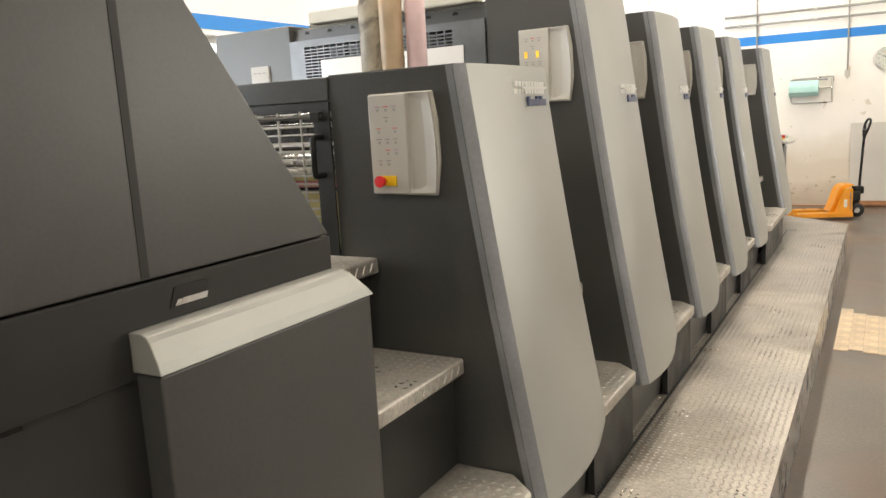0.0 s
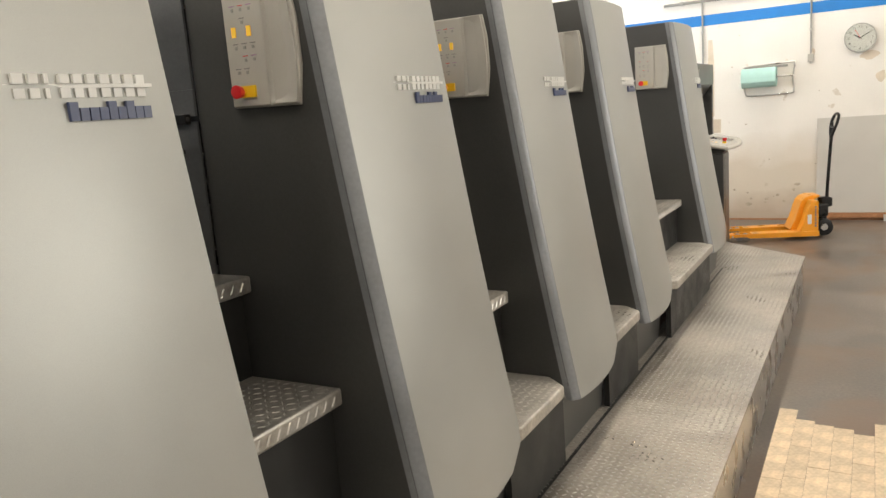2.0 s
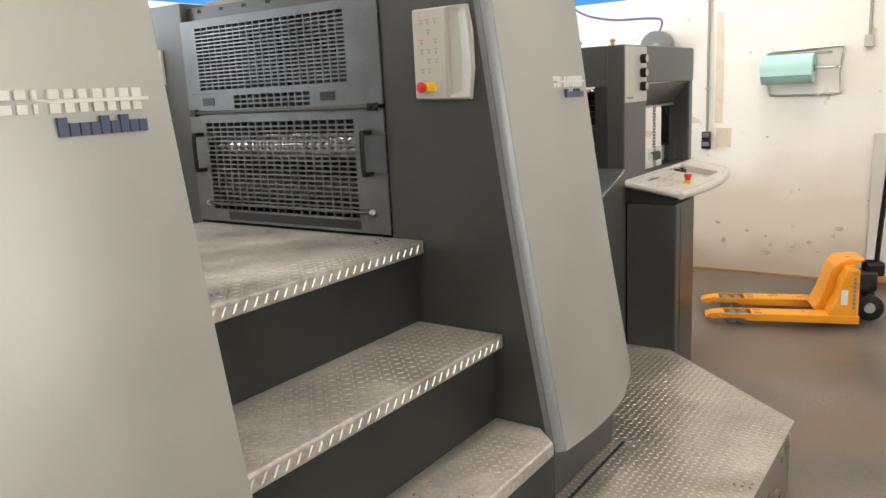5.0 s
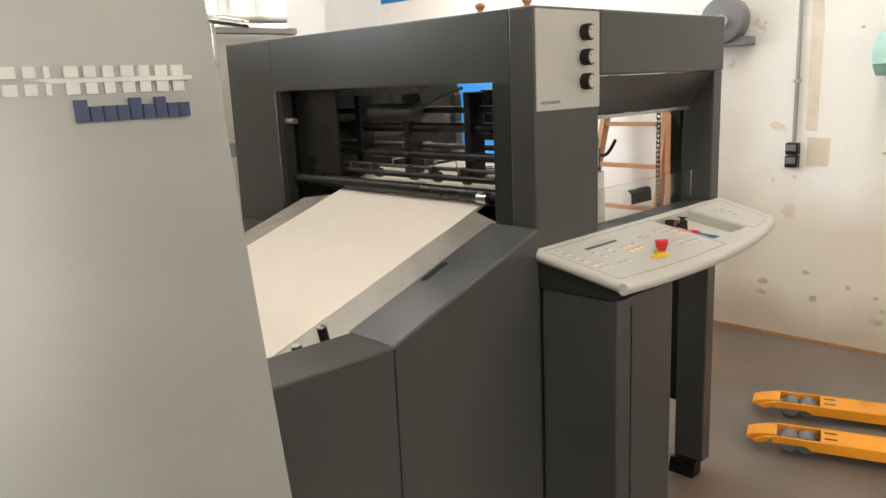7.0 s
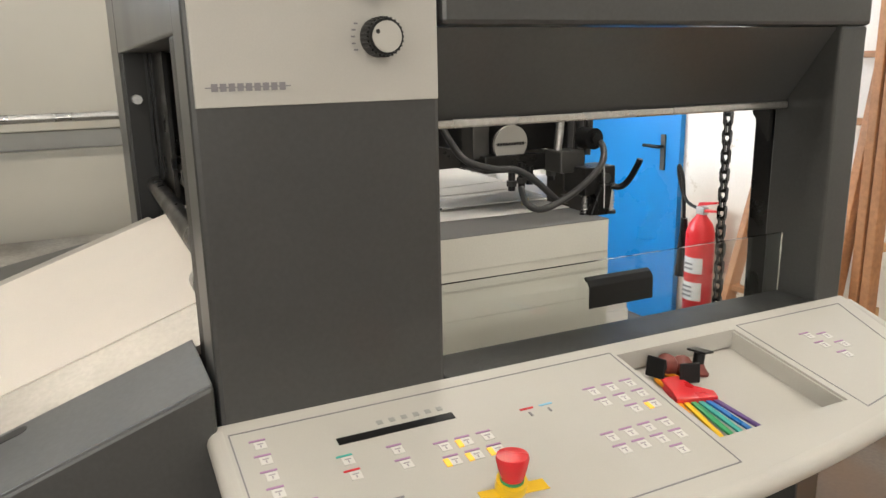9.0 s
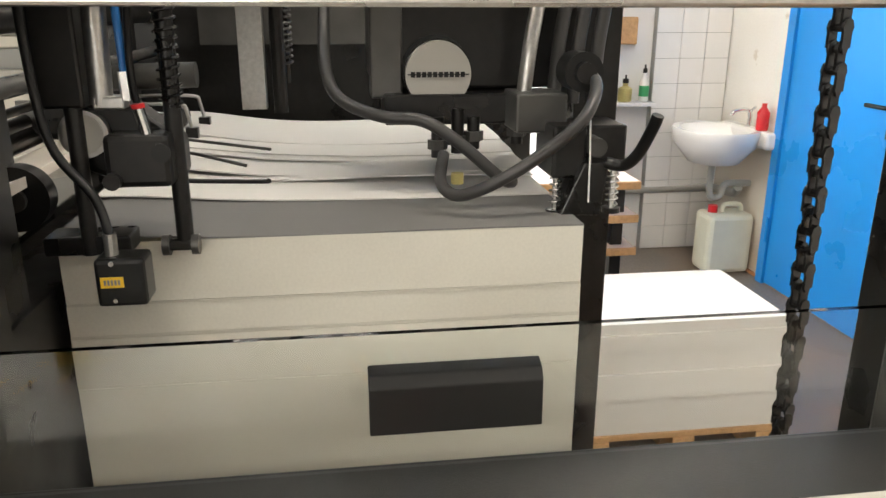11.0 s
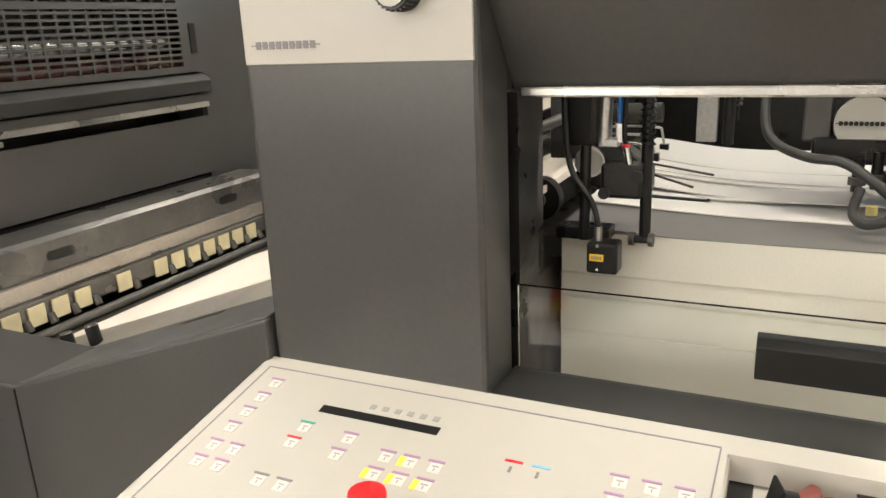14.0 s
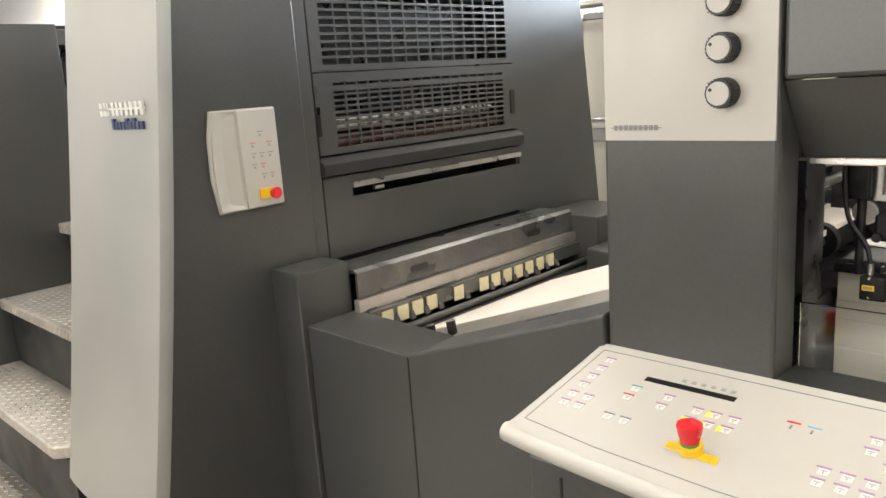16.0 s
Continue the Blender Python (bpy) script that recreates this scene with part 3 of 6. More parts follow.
# slotted guards, inking rollers behind them
for k, u in enumerate(UNITS):
    y = -DEPTH[k]
    if k == 0:
        slotted_guard(u, -2.28, -1.27, 1.22, 1.66, 17, 11, y, SATIN, name="lower_guard", border=(0.02, 0.02, 0.012, 0.012), web=0.0024)
        slotted_guard(u, -2.28, -1.268, 1.215, 1.664, 1, 1, y - 0.003, DARKER, name="guard_frame", border=(0.08, 0.058, 0.022, 0.04))
    else:
        # sheen-lightened sheet on these guards; the north ones keep the plain dark coat
        slotted_guard(u, -2.28, -1.272, 1.19, 1.618, 19, 19, y, GUARDSTEEL, name="lower_guard", web=0.003, border=(0.095, 0.133, 0.033, 0.05))
        slotted_guard(u, -2.28, -1.272, 1.700, 1.98, 17, 21, y, GUARDSTEEL, web=0.0028, name="upper_guard", border=(0.085, 0.148, 0.030, 0.012))
        slotted_guard(u, -2.28, -1.272, 1.632, 1.6995, 3, 11, y, GUARDSTEEL, web=0.003, name="grip_rail", border=(0.275, 0.329, 0.012, 0.006))
    part("roller", rod((-2.27, y + 0.085, 1.49), (-1.28, y + 0.085, 1.49), 0.062, seg=32), CHROME, u, smooth=40)
    part("inking_roller", rod((-2.27, y + (0.10 if k else 0.20), 1.32), (-1.28, y + (0.10 if k else 0.20), 1.32), 0.066, seg=32), GUNMETAL, u, smooth=40)
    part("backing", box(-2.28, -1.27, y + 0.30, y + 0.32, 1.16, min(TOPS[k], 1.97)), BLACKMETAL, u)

# ---- steps between the units ----
def lozenges(rects, z, mat, parent, pitch=0.0265, name="tread_pattern", inside=None):
    """Raised lozenges of chequer plate on level plates."""
    verts, faces = [], []
    for x0, x1, y0, y1 in rects:
        nx, ny = int((x1 - x0) / pitch), int((y1 - y0) / pitch)
        for i in range(nx):
            for j in range(ny):
                cx, cy = x0 + (i + 0.5) * (x1 - x0) / nx, y0 + (j + 0.5) * (y1 - y0) / ny
                if inside and not inside(cx, cy):
                    continue
                a = radians(45 if (i + j) % 2 else -45)
                ca, sa = math.cos(a), math.sin(a)
                base = len(verts)
                for u, v, h in ((-0.0105, 0, 0), (0, -0.0040, 0), (0.0105, 0, 0), (0, 0.0040, 0), (-0.0055, 0, 0.0019), (0.0055, 0, 0.0019)):
                    verts.append((cx + u * ca - v * sa, cy + u * sa + v * ca, z + h))
                for f in ((0, 1, 5, 4), (1, 2, 5), (2, 3, 5), (3, 0, 4, 5)):
                    faces.append(tuple(base + q for q in f))
    me = bpy.data.meshes.new(name)
    me.from_pydata(verts, [], faces)
    me.materials.append(mat)
    ob = new(name, me)
    ob.parent = parent
    ob["kind"] = "stuff"
    return ob


def hem_lozenges(x, y0, y1, z0, z1, parent):
    """Slanted raised bars on the upright front lip of a step."""
    verts, faces = [], []
    n = int((y1 - y0) / 0.034)
    for j in range(n):
        cy, cz = y0 + (j + 0.5) * (y1 - y0) / n, (z0 + z1) / 2
        base = len(verts)
        for u, v, h in ((-0.011, -0.012, 0), (-0.003, -0.013, 0), (0.011, 0.012, 0), (0.003, 0.013, 0), (-0.005, -0.009, 0.0022), (0.005, 0.009, 0.0022)):
            verts.append((x + h, cy + u, cz + v))
        for f in ((0, 1, 5, 4), (1, 2, 5), (2, 3, 5), (3, 0, 4, 5)):
            faces.append(tuple(base + q for q in f))
    me = bpy.data.meshes.new("lip_pattern")
    me.from_pydata(verts, [], faces)
    me.materials.append(TREADBAR)
    ob = new("lip_pattern", me)
    ob.parent = parent
    ob["kind"] = "stuff"


def steps(y0, y1, xs, zs, wide=False):
    e = thing("steps", "chequer-plate metal steps with dark risers between press units", "steps", "steps onto the press", at=(0, 0, 0))
    back = (xs[1] - 0.04, xs[2] - 0.04, -2.27)
    for i, (x, z) in enumerate(zip(xs, zs)):
        c = 0.075 if i == 0 else 0.0
        if c:
            poly = [(back[i], y0), (x - 0.06, y0), (x, y0 + 0.03), (x, y1 - c), (x - 0.085, y1), (back[i], y1)]
        else:
            poly = [(back[i], y0), (x, y0), (x, y1), (back[i], y1)]
        t = part("tread", prism(poly, "z", z - 0.046, z), TREAD if i < 2 else TREADPLAIN, e, bevel=0.007)
        hem = x - 0.16 if i == 2 else back[i] + 0.05
        lozenges([(hem, x - 0.012, y0 + 0.012, y1 - (0.06 if c else 0.012))], z + 0.0003, TREADBAR, t)
        if i:
            hem_lozenges(x + 0.0004, y0 + 0.02, y1 - 0.02, z - 0.044, z - 0.004, t)
        below = zs[i - 1] if i else DECK
        part("riser", box(x - 0.06, x - 0.035, y0 + 0.004, y1 - 0.004, below, z - 0.046), DARKER, e)
    if wide:
        for a, b in ((-2.2, -1.36),):
            part("plate_joint", box(a, b, y0 + 0.42, y0 + 0.424, zs[2] - 0.002, zs[2] + 0.0012), BLACKMETAL, e)
        part("grip_slot", box(-1.62, -1.50, y0 + 0.36, y0 + 0.376, zs[2] - 0.002, zs[2] + 0.0015), BLACKMETAL, e, "dark finger slot in the plate")
    return e


MID = ((-0.662, -0.89, -1.152), (0.615, 0.93, 1.21))
steps(1.36, LOGO_Y[0] - DEPTH[0] - 0.004, (-0.645, -0.868, -1.134), (0.625, 0.942, 1.215))
for k in range(1, 5):
    steps(LOGO_Y[k - 1] + 0.05, LOGO_Y[k] - DEPTH[k] - 0.004, *MID)
steps(LOGO_Y[4] + 0.05, LOGO_Y[5] - DEPTH[5] - 0.004, (-0.63, -0.84, -1.135), (0.605, 0.897, 1.181), True)

# ---- footboard along the press ----
walkway = thing("footboard", "long worn aluminium chequer-plate footboard along the press", "footboard")
OUT_X = -0.165
plan = [(-0.775, -3.0), (OUT_X, -3.0), (OUT_X, 8.80), (-0.88, 9.41), (-1.15, 9.395), (-1.15, 8.3), (-0.775, 8.3)]
part("plate", prism(plan, "z", DECK - 0.012, DECK), DECKPLATE, walkway)
skirt = prism([(-0.74, -2.95), (OUT_X - 0.012, -2.95), (OUT_X - 0.012, 8.79), (-0.87, 9.39), (-1.1, 9.38), (-1.1, 8.35), (-0.74, 8.35)], "z", 0.0, DECK - 0.012)
part("skirt", skirt, STEEL, walkway, "scuffed metal edge of the footboard")


# thin black strip laid on the plate to paint in the dark open gap
part("shadow_gap", box(-0.697, -0.683, -2.9, 8.3, DECK + 0.0005, DECK + 0.0012), BLACK, walkway, "black strip drawn in for the shaded gap along the press")


def on_deck(x, y):
    return y < 8.79 or y < 8.80 + (OUT_X - 0.02 - x) * 0.853


lozenges([(-0.765, OUT_X - 0.01, 0.6, 9.38), (-1.10, -0.765, 8.43, 9.37)], DECK + 0.0003, TREADBAR, walkway, inside=on_deck)

# ---- delivery end ----
dl = thing("delivery_unit", "dark grey delivery end of the press with a pale capped box", "delivery unit")
HX = -0.862
part("hood", prism([(-3.0, 1.381), (1.282, 1.381), (0.965, 1.814), (0.61, 2.3), (-3.0, 2.3)], "x", -2.8, HX), DARK, dl, bevel=0.004)
part("lower_body", prism([(-3.0, 0.0), (1.27, 0.0), (1.295, 1.376), (-3.0, 1.376)], "x", -2.8, HX - 0.008), DARKER, dl, bevel=0.004)
part("hood_seam", box(HX - 0.002, HX + 0.0012, 0.819, 0.834, 1.385, 2.28), DARKER, dl)
part("body_seam", box(HX - 0.012, HX - 0.0065, -3.0, 0.785, 1.222, 1.229), BLACKMETAL, dl)
part("pull_recess", prism([(0.872, 1.325), (0.945, 1.325), (0.958, 1.358), (0.885, 1.358)], "x", HX - 0.012, HX - 0.006), BLACKMETAL, dl)
part("pull_lip", prism([(0.880, 1.327), (0.948, 1.327), (0.952, 1.337), (0.887, 1.337)], "x", HX - 0.010, HX - 0.004), STEEL, dl)
part("box", box(HX - 0.02, -0.815, 0.795, 1.345, 0.03, 1.2405), DARK, dl, bevel=0.004)
cap = bmesh.new()
profile = [(HX - 0.02, 1.307), (-0.842, 1.307), (-0.832, 1.303), (-0.825, 1.294), (-0.811, 1.262), (-0.807, 1.243), (HX - 0.02, 1.243)]
south = [cap.verts.new((x, 0.790, z)) for x, z in profile]
north = [cap.verts.new((x, 1.290 + 0.058 * (1.307 - z) / 0.064, z)) for x, z in profile]
cap.faces.new(south)
cap.faces.new(north[::-1])
for i in range(len(profile)):
    j = (i + 1) % len(profile)
    cap.faces.new((south[i], north[i], north[j], south[j]))
part("cap", cap, SILVER, dl, "pale silver cap", bevel=0.002)

# handles, rods, small panels and rollers on the guards
def grab(parent, x, y, z0, z1, out=0.045, name="handle"):
    """A black bow handle standing off a guard towards the south."""
    bm = hose([(x, y, z0), (x, y - out * 0.8, z0), (x, y - out, z0 + 0.012), (x, y - out, z1 - 0.012), (x, y - out * 0.8, z1), (x, y, z1)], 0.009, seg=10, steps=4)
    return part(name, bm, BLACK, parent, "black bow handle", smooth=50)


for k, u in enumerate(UNITS):
    y = -DEPTH[k]
    z0, z1 = (1.455, 1.565) if k == 0 else (1.40, 1.54)
    grab(u, -1.335 if k else -1.300, y - 0.008, z0, z1)
    grab(u, -2.215, y - 0.008, z0, z1)
    part("hinge_rod", rod((-2.26, y - 0.018, 1.625), (-1.29, y - 0.018, 1.625), 0.006, seg=8), GUNMETAL, u)
    for x in (-2.24, -1.31):
        part("hinge", box(x - 0.018, x + 0.018, y - 0.026, y - 0.004, 1.612, 1.638), BLACKMETAL, u, bevel=0.002)
    if k:
        part("latch_rod", rod((-2.21, y - 0.022, 1.265), (-1.33, y - 0.022, 1.265), 0.006, seg=8), GUNMETAL, u)
        for x in (-2.2, -1.335):
            part("latch", ball((x, y - 0.02, 1.265), 0.013), STEEL, u, smooth=60)
        part("bar_plate", box(-2.10, -1.40, y - 0.0095, y - 0.0085, 1.20, 1.232), DARKER, u)
        sp = part("small_panel", box(-2.53, -2.42, y - 0.010, y, 1.745, 1.885), CREAM, u, "small cream stop panel")
        part("stop_base", box(-2.482, -2.452, y - 0.016, y - 0.009, 1.775, 1.80), YELLOW, sp)
        part("stop_button", rod((-2.498, y - 0.01, 1.787), (-2.498, y - 0.045, 1.787), 0.013, seg=16), RED, sp, "red emergency stop button")
        for i in range(3):
            part("key_mark", box(-2.515 + i * 0.03, -2.497 + i * 0.03, y - 0.0115, y - 0.0095, 1.852, 1.856), INK, sp)
        for x in (-2.189, -1.55):
            part("grip_slot", box(x, x + 0.07, y - 0.0092, y - 0.0075, 1.652, 1.682), BLACKMETAL, u)
        # ink ducts and mechanism above the guards
        part("ink_duct", prism([(y + 0.05, 1.985), (y + 0.30, 1.985), (y + 0.34, 2.07), (y + 0.10, 2.06)], "x", -2.24, -1.31), GUNMETAL, u)
        for i in range(7):
            x = -2.2 + i * 0.13
            part("duct_key", rod((x, y + 0.03, 2.01), (x, y + 0.10, 2.03), 0.014, seg=10), BLACKMETAL, u)
u = UNITS[0]
y = -DEPTH[0]
part("inked_roller", rod((-2.27, y + 0.11, 1.438), (-1.28, y + 0.11, 1.438), 0.032, seg=28), PINKROLL, u, "pink-stained roller", smooth=40)
part("yellow_tray", prism([(y + 0.03, 1.225), (y + 0.11, 1.395), (y + 0.13, 1.385), (y + 0.07, 1.225)], "x", -2.26, -1.29), OLIVE, u, "yellowed ink tray")
for i, z in enumerate((1.47, 1.52, 1.60, 1.63)):
    part("guide_bar", rod((-2.27, y + 0.05, z), (-1.28, y + 0.05, z), 0.008, seg=10), STEEL, u)
part("top_rail", box(-2.28, -1.27, y - 0.006, y + 0.05, 1.668, 1.735), DARK, u, bevel=0.003)
u = UNITS[1]
part("white_plate", box(-2.10, -1.37, -DEPTH[1] - 0.014, -DEPTH[1] - 0.010, 1.80, 1.885), CERAMIC, u, "plain white sheet-metal plate")
part("beige_duct", box(-2.15, -1.30, -DEPTH[1] - 0.02, -DEPTH[1] + 0.05, 2.045, 2.10), CREAM2, u, "soiled beige duct", bevel=0.008)

# stained plastic bottles on top of the low unit
def bottle(x, y, h, mat, label, w=0.062, d=0.045):
    e = thing("bottle", label, "bottle", at=(x, y, 1.742))
    body = spun([(w * 0.92, 0), (w, 0.012), (w, h * 0.72), (w * 0.8, h * 0.86), (w * 0.34, h * 0.93), (w * 0.34, h)], (0, 0, 0), 24)
    part("body", moved(body, Matrix.Diagonal((1, d / w, 1, 1))), mat, e, smooth=40)
    part("cap", spun([(w * 0.4, 0), (w * 0.4, 0.025), (w * 0.36, 0.028)], (0, 0, h - 0.004), 16), BLACK if mat is not PINKWHITE else CERAMIC, e)


bottle(-1.193, 1.97, 0.27, GRIMY, "ink-smeared grey plastic bottle standing on the low unit", 0.041, 0.032)
bottle(-1.117, 1.955, 0.31, TANNED, "tan plastic bottle with dark ink drips", 0.034, 0.032)
bottle(-1.050, 1.98, 0.29, PINKWHITE, "white and pink plastic bottle", 0.030, 0.027)

# feeder side of the last unit: slotted guards, lip, slit panel
u = UNITS[5]
FN = 0.045


def north_guard(name, x0, x1, z0, z1, rows, cols, border):
    ob = slotted_guard(u, x0, x1, z0, z1, rows, cols, 0.0, border=border, name=name)
    ob.matrix_basis = pose(0, FN + 0.008, 0)
    return ob


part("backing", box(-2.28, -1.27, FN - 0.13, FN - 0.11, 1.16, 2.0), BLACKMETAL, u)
part("door_jamb", box(-1.313, -1.2705, FN - 0.11, FN + 0.012, 1.16, 2.0), DARK, u)
part("door_gap", box(-1.3185, -1.3145, FN + 0.004, FN + 0.0128, 1.17, 2.0), BLACK, u)
north_guard("upper_guard", -2.30, -1.315, 1.742, 2.0, 9, 15, (0.06, 0.05, 0.03, 0.02))
north_guard("lower_guard", -2.30, -1.315, 1.492, 1.738, 11, 17, (0.09, 0.08, 0.03, 0.02))
part("guard_bar", box(-2.22, -1.33, FN + 0.001, FN + 0.0095, 1.682, 1.700), DARK, u)
for x in (-2.275, -1.335):
    part("grip_slot", box(x, x + 0.026, FN + 0.007, FN + 0.0102, 1.55, 1.64), BLACKMETAL, u)
part("chrome_roller", rod((-2.27, FN - 0.06, 1.585), (-1.28, FN - 0.06, 1.585), 0.035, seg=28), CHROME, u, smooth=40)
part("brown_roller", rod((-2.27, FN - 0.05, 1.52), (-1.28, FN - 0.05, 1.52), 0.03, seg=28), BROWNROLL, u, "dark red-brown roller", smooth=40)
part("lip_beam", prism([(FN, 1.425), (FN + 0.03, 1.43), (FN + 0.03, 1.465), (FN, 1.488)], "x", -2.30, -1.315), DARKER, u, bevel=0.003)
slit = box(-2.30, -1.315, FN, FN + 0.012, 1.17, 1.352)
box(-2.30, -1.315, FN, FN + 0.012, 1.392, 1.422, slit)
box(-1.43, -1.315, FN, FN + 0.012, 1.352, 1.392, slit)
box(-2.30, -2.285, FN, FN + 0.012, 1.352, 1.392, slit)
part("slit_panel", slit, DARK, u)
part("slit_lip", box(-2.285, -1.43, FN + 0.010, FN + 0.022, 1.382, 1.398), STEEL, u, "bright worn metal lip")
part("slit_catch", box(-1.56, -1.52, FN + 0.004, FN + 0.018, 1.362, 1.374), STEEL, u)


# ---- feeder ----
fd = thing("feeder", "dark grey sheet feeder with glass guard and cream control desk", "feeder")
FX, FY0, FY1 = -1.123, 9.40, 9.714
part("column", box(-1.215, FX, FY0, FY1, 0.10, 1.851), DARK, fd, bevel=0.007)
part("column_inner", box(-1.284, -1.215, FY0 + 0.003, FY1 - 0.02, 0.10, 1.648), DARKER, fd, bevel=0.003)
part("far_column", box(-2.80, -2.45, FY0, FY1, 0.10, 1.851), DARK, fd, bevel=0.006)
part("front_beam", box(-2.45, -1.215, FY0 + 0.001, FY1 - 0.05, 1.648, 1.85), DARK, fd, bevel=0.004)
part("hood", box(-1.24, FX + 0.003, FY1 + 0.004, 10.536, 1.655, 1.851), DARK, fd, bevel=0.007)
part("far_hood", box(-2.80, -2.66, FY1 + 0.004, 10.512, 1.655, 1.851), DARK, fd, bevel=0.007)
part("flap", prism([(-1.132, 1.653), (-1.226, 1.525), (-1.243, 1.535), (-1.15, 1.653)], "y", FY1 + 0.002, 10.466), DARK, fd)
part("flap_cheek", prism([(-1.26, 1.653), (-1.26, 1.45), (-1.30, 1.50), (-1.32, 1.653)], "y", 10.467, 10.479), DARKER, fd)
part("flap_rail", box(-1.236, -1.216, FY1 + 0.012, 10.464, 1.514, 1.527), STEEL, fd, "pale metal rail", bevel=0.003)
part("post", box(-1.250, -1.124, 10.468, 10.533, 0.06, 1.655), DARK, fd, bevel=0.005)
part("inner_channel", box(-1.304, -1.252, 10.480, 10.490, 0.3, 1.645), BLACKMETAL, fd, bevel=0.002)
part("far_post", box(-2.80, -2.62, 10.375, 10.49, 0.06, 1.655), DARKER, fd, bevel=0.006)
part("sill", box(-1.213, -1.123, FY1 + 0.003, 10.4665, 1.10, 1.168), DARKER, fd, bevel=0.003)
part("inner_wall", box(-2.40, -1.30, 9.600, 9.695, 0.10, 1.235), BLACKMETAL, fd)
part("side_plate", box(-1.30, -1.222, 9.700, 9.722, 0.10, 1.52), BLACKMETAL, fd)
part("far_inner_plate", box(-2.46, -2.40, 9.47, 10.40, 1.10, 1.65), BLACKMETAL, fd)
part("plate_post", box(-2.50, -2.42, 9.41, 9.46, 1.20, 1.648), DARKER, fd)
part("latch_pin", rod((-2.42, 9.43, 1.53), (-2.36, 9.43, 1.53), 0.012, seg=12), STEEL, fd)
part("inner_cheek", box(-1.42, -1.30, 9.66, 9.69, 1.235, 1.53), BLACKMETAL, fd)
part("foot_bracket", prism([(10.42, 0.0), (10.49, 0.0), (10.49, 0.06), (10.44, 0.06)], "x", -1.25, -1.14), BLACKMETAL, fd)

glass = part("glass_guard", box(-1.208, -1.202, FY1 + 0.012, 10.462, 1.165, 1.283), GLASSMAT, fd, "clear hinged glass guard")
glass.visible_shadow = False
hd = prism([(-1.2025, 1.259), (-1.192, 1.255), (-1.186, 1.246), (-1.185, 1.208), (-1.188, 1.208), (-1.189, 1.243), (-1.194, 1.250), (-1.2025, 1.254)], "y", 10.008, 10.140)
part("guard_handle", hd, BLACK, fd, "black angled grip on the glass", bevel=0.0012)

dp = part("dial_panel", box(FX, FX + 0.005, FY0 + 0.006, FY1 - 0.004, 1.563, 1.842), CREAM, fd, "cream dial panel", bevel=0.001)
for z in (1.781, 1.710, 1.640):
    kb = part("dial_knob", rod((FX + 0.005, 9.630, z), (FX + 0.034, 9.630, z), 0.024, seg=32, r2=0.0215), BLACK, dp, "black ribbed dial knob", smooth=35)
    part("knob_face", rod((FX + 0.034, 9.630, z), (FX + 0.0365, 9.630, z), 0.0185, seg=28), CREAM, kb, "pale knob face")
    part("knob_pointer", rod((FX + 0.0362, 9.618, z + 0.006), (FX + 0.0372, 9.618, z + 0.006), 0.0028, seg=10), BLACK, kb)
    for i in range(26):
        a = 2 * math.pi * i / 26
        part("knob_rib", box(FX + 0.007, FX + 0.030, 9.630 + 0.0228 * math.cos(a) - 0.0012, 9.630 + 0.0228 * math.cos(a) + 0.0012, z + 0.0228 * math.sin(a) - 0.0012, z + 0.0228 * math.sin(a) + 0.0012), BLACK, kb)
    for i in range(5):
        a = radians(150 + i * 14)
        part("dial_mark", box(FX + 0.0045, FX + 0.0058, 9.630 + 0.033 * math.cos(a) - 0.0025, 9.630 + 0.033 * math.cos(a) + 0.0025, z + 0.033 * math.sin(a) - 0.0010, z + 0.033 * math.sin(a) + 0.0010), INK, dp)
for i in range(9):
    y = 9.425 + i * 0.0098
    part("grey_mark", box(FX + 0.0045, FX + 0.0058, y, y + 0.0072, 1.581, 1.590), INK, dp)
part("mark_rail", box(FX + 0.0045, FX + 0.0056, 9.418, 9.517, 1.5848, 1.5862), INK, dp)

# control desk: sloping moulded top with a bowed front lip and a sunk tray
def desk_z(x):
    return 1.169 - 0.175 * (x + 1.123)


FRONT = [(-0.822, 9.392), (-0.806, 9.55), (-0.797, 9.75), (-0.800, 9.95), (-0.818, 10.15), (-0.846, 10.32), (-0.886, 10.462)]


def sloped(plan, thick, drop=0.0, bm=None):
    bm = bm or bmesh.new()
    hi = [bm.verts.new((x, y, desk_z(x) - drop)) for x, y in plan]
    lo = [bm.verts.new((x, y, desk_z(x) - drop - thick)) for x, y in plan]
    bm.faces.new(hi)
    bm.faces.new(lo[::-1])
    for i in range(len(plan)):
        j = (i + 1) % len(plan)
        bm.faces.new((hi[i], lo[i], lo[j], hi[j]))
    return bm


def front_at(y):
    for (x0, y0), (x1, y1) in zip(FRONT, FRONT[1:]):
        if y0 <= y <= y1:
            return x0 + (x1 - x0) * (y - y0) / (y1 - y0)
    return FRONT[-1][0]


T0, T1, TX0, TX1 = 9.992, 10.236, -1.092, -0.862
desk = part("control_desk", sloped([(-1.123, 9.392)] + FRONT[:4] + [(front_at(T0), T0), (-1.123, T0)], 0.03), CREAM, fd, "cream sloping control desk")
part("end_field", sloped([(-1.123, T1), (front_at(T1), T1)] + FRONT[5:] + [(-1.12, 10.535), (-1.123, 10.535)], 0.03), CREAM, desk)
part("tray_back", sloped([(-1.123, T0), (TX0, T0), (TX0, T1), (-1.123, T1)], 0.03), CREAM, desk)
part("tray_front", sloped([(TX1 - 0.012, T0), (front_at(T0), T0), (front_at(10.15), 10.15), (front_at(T1), T1), (TX1 - 0.012, T1)], 0.03), CREAM, desk)
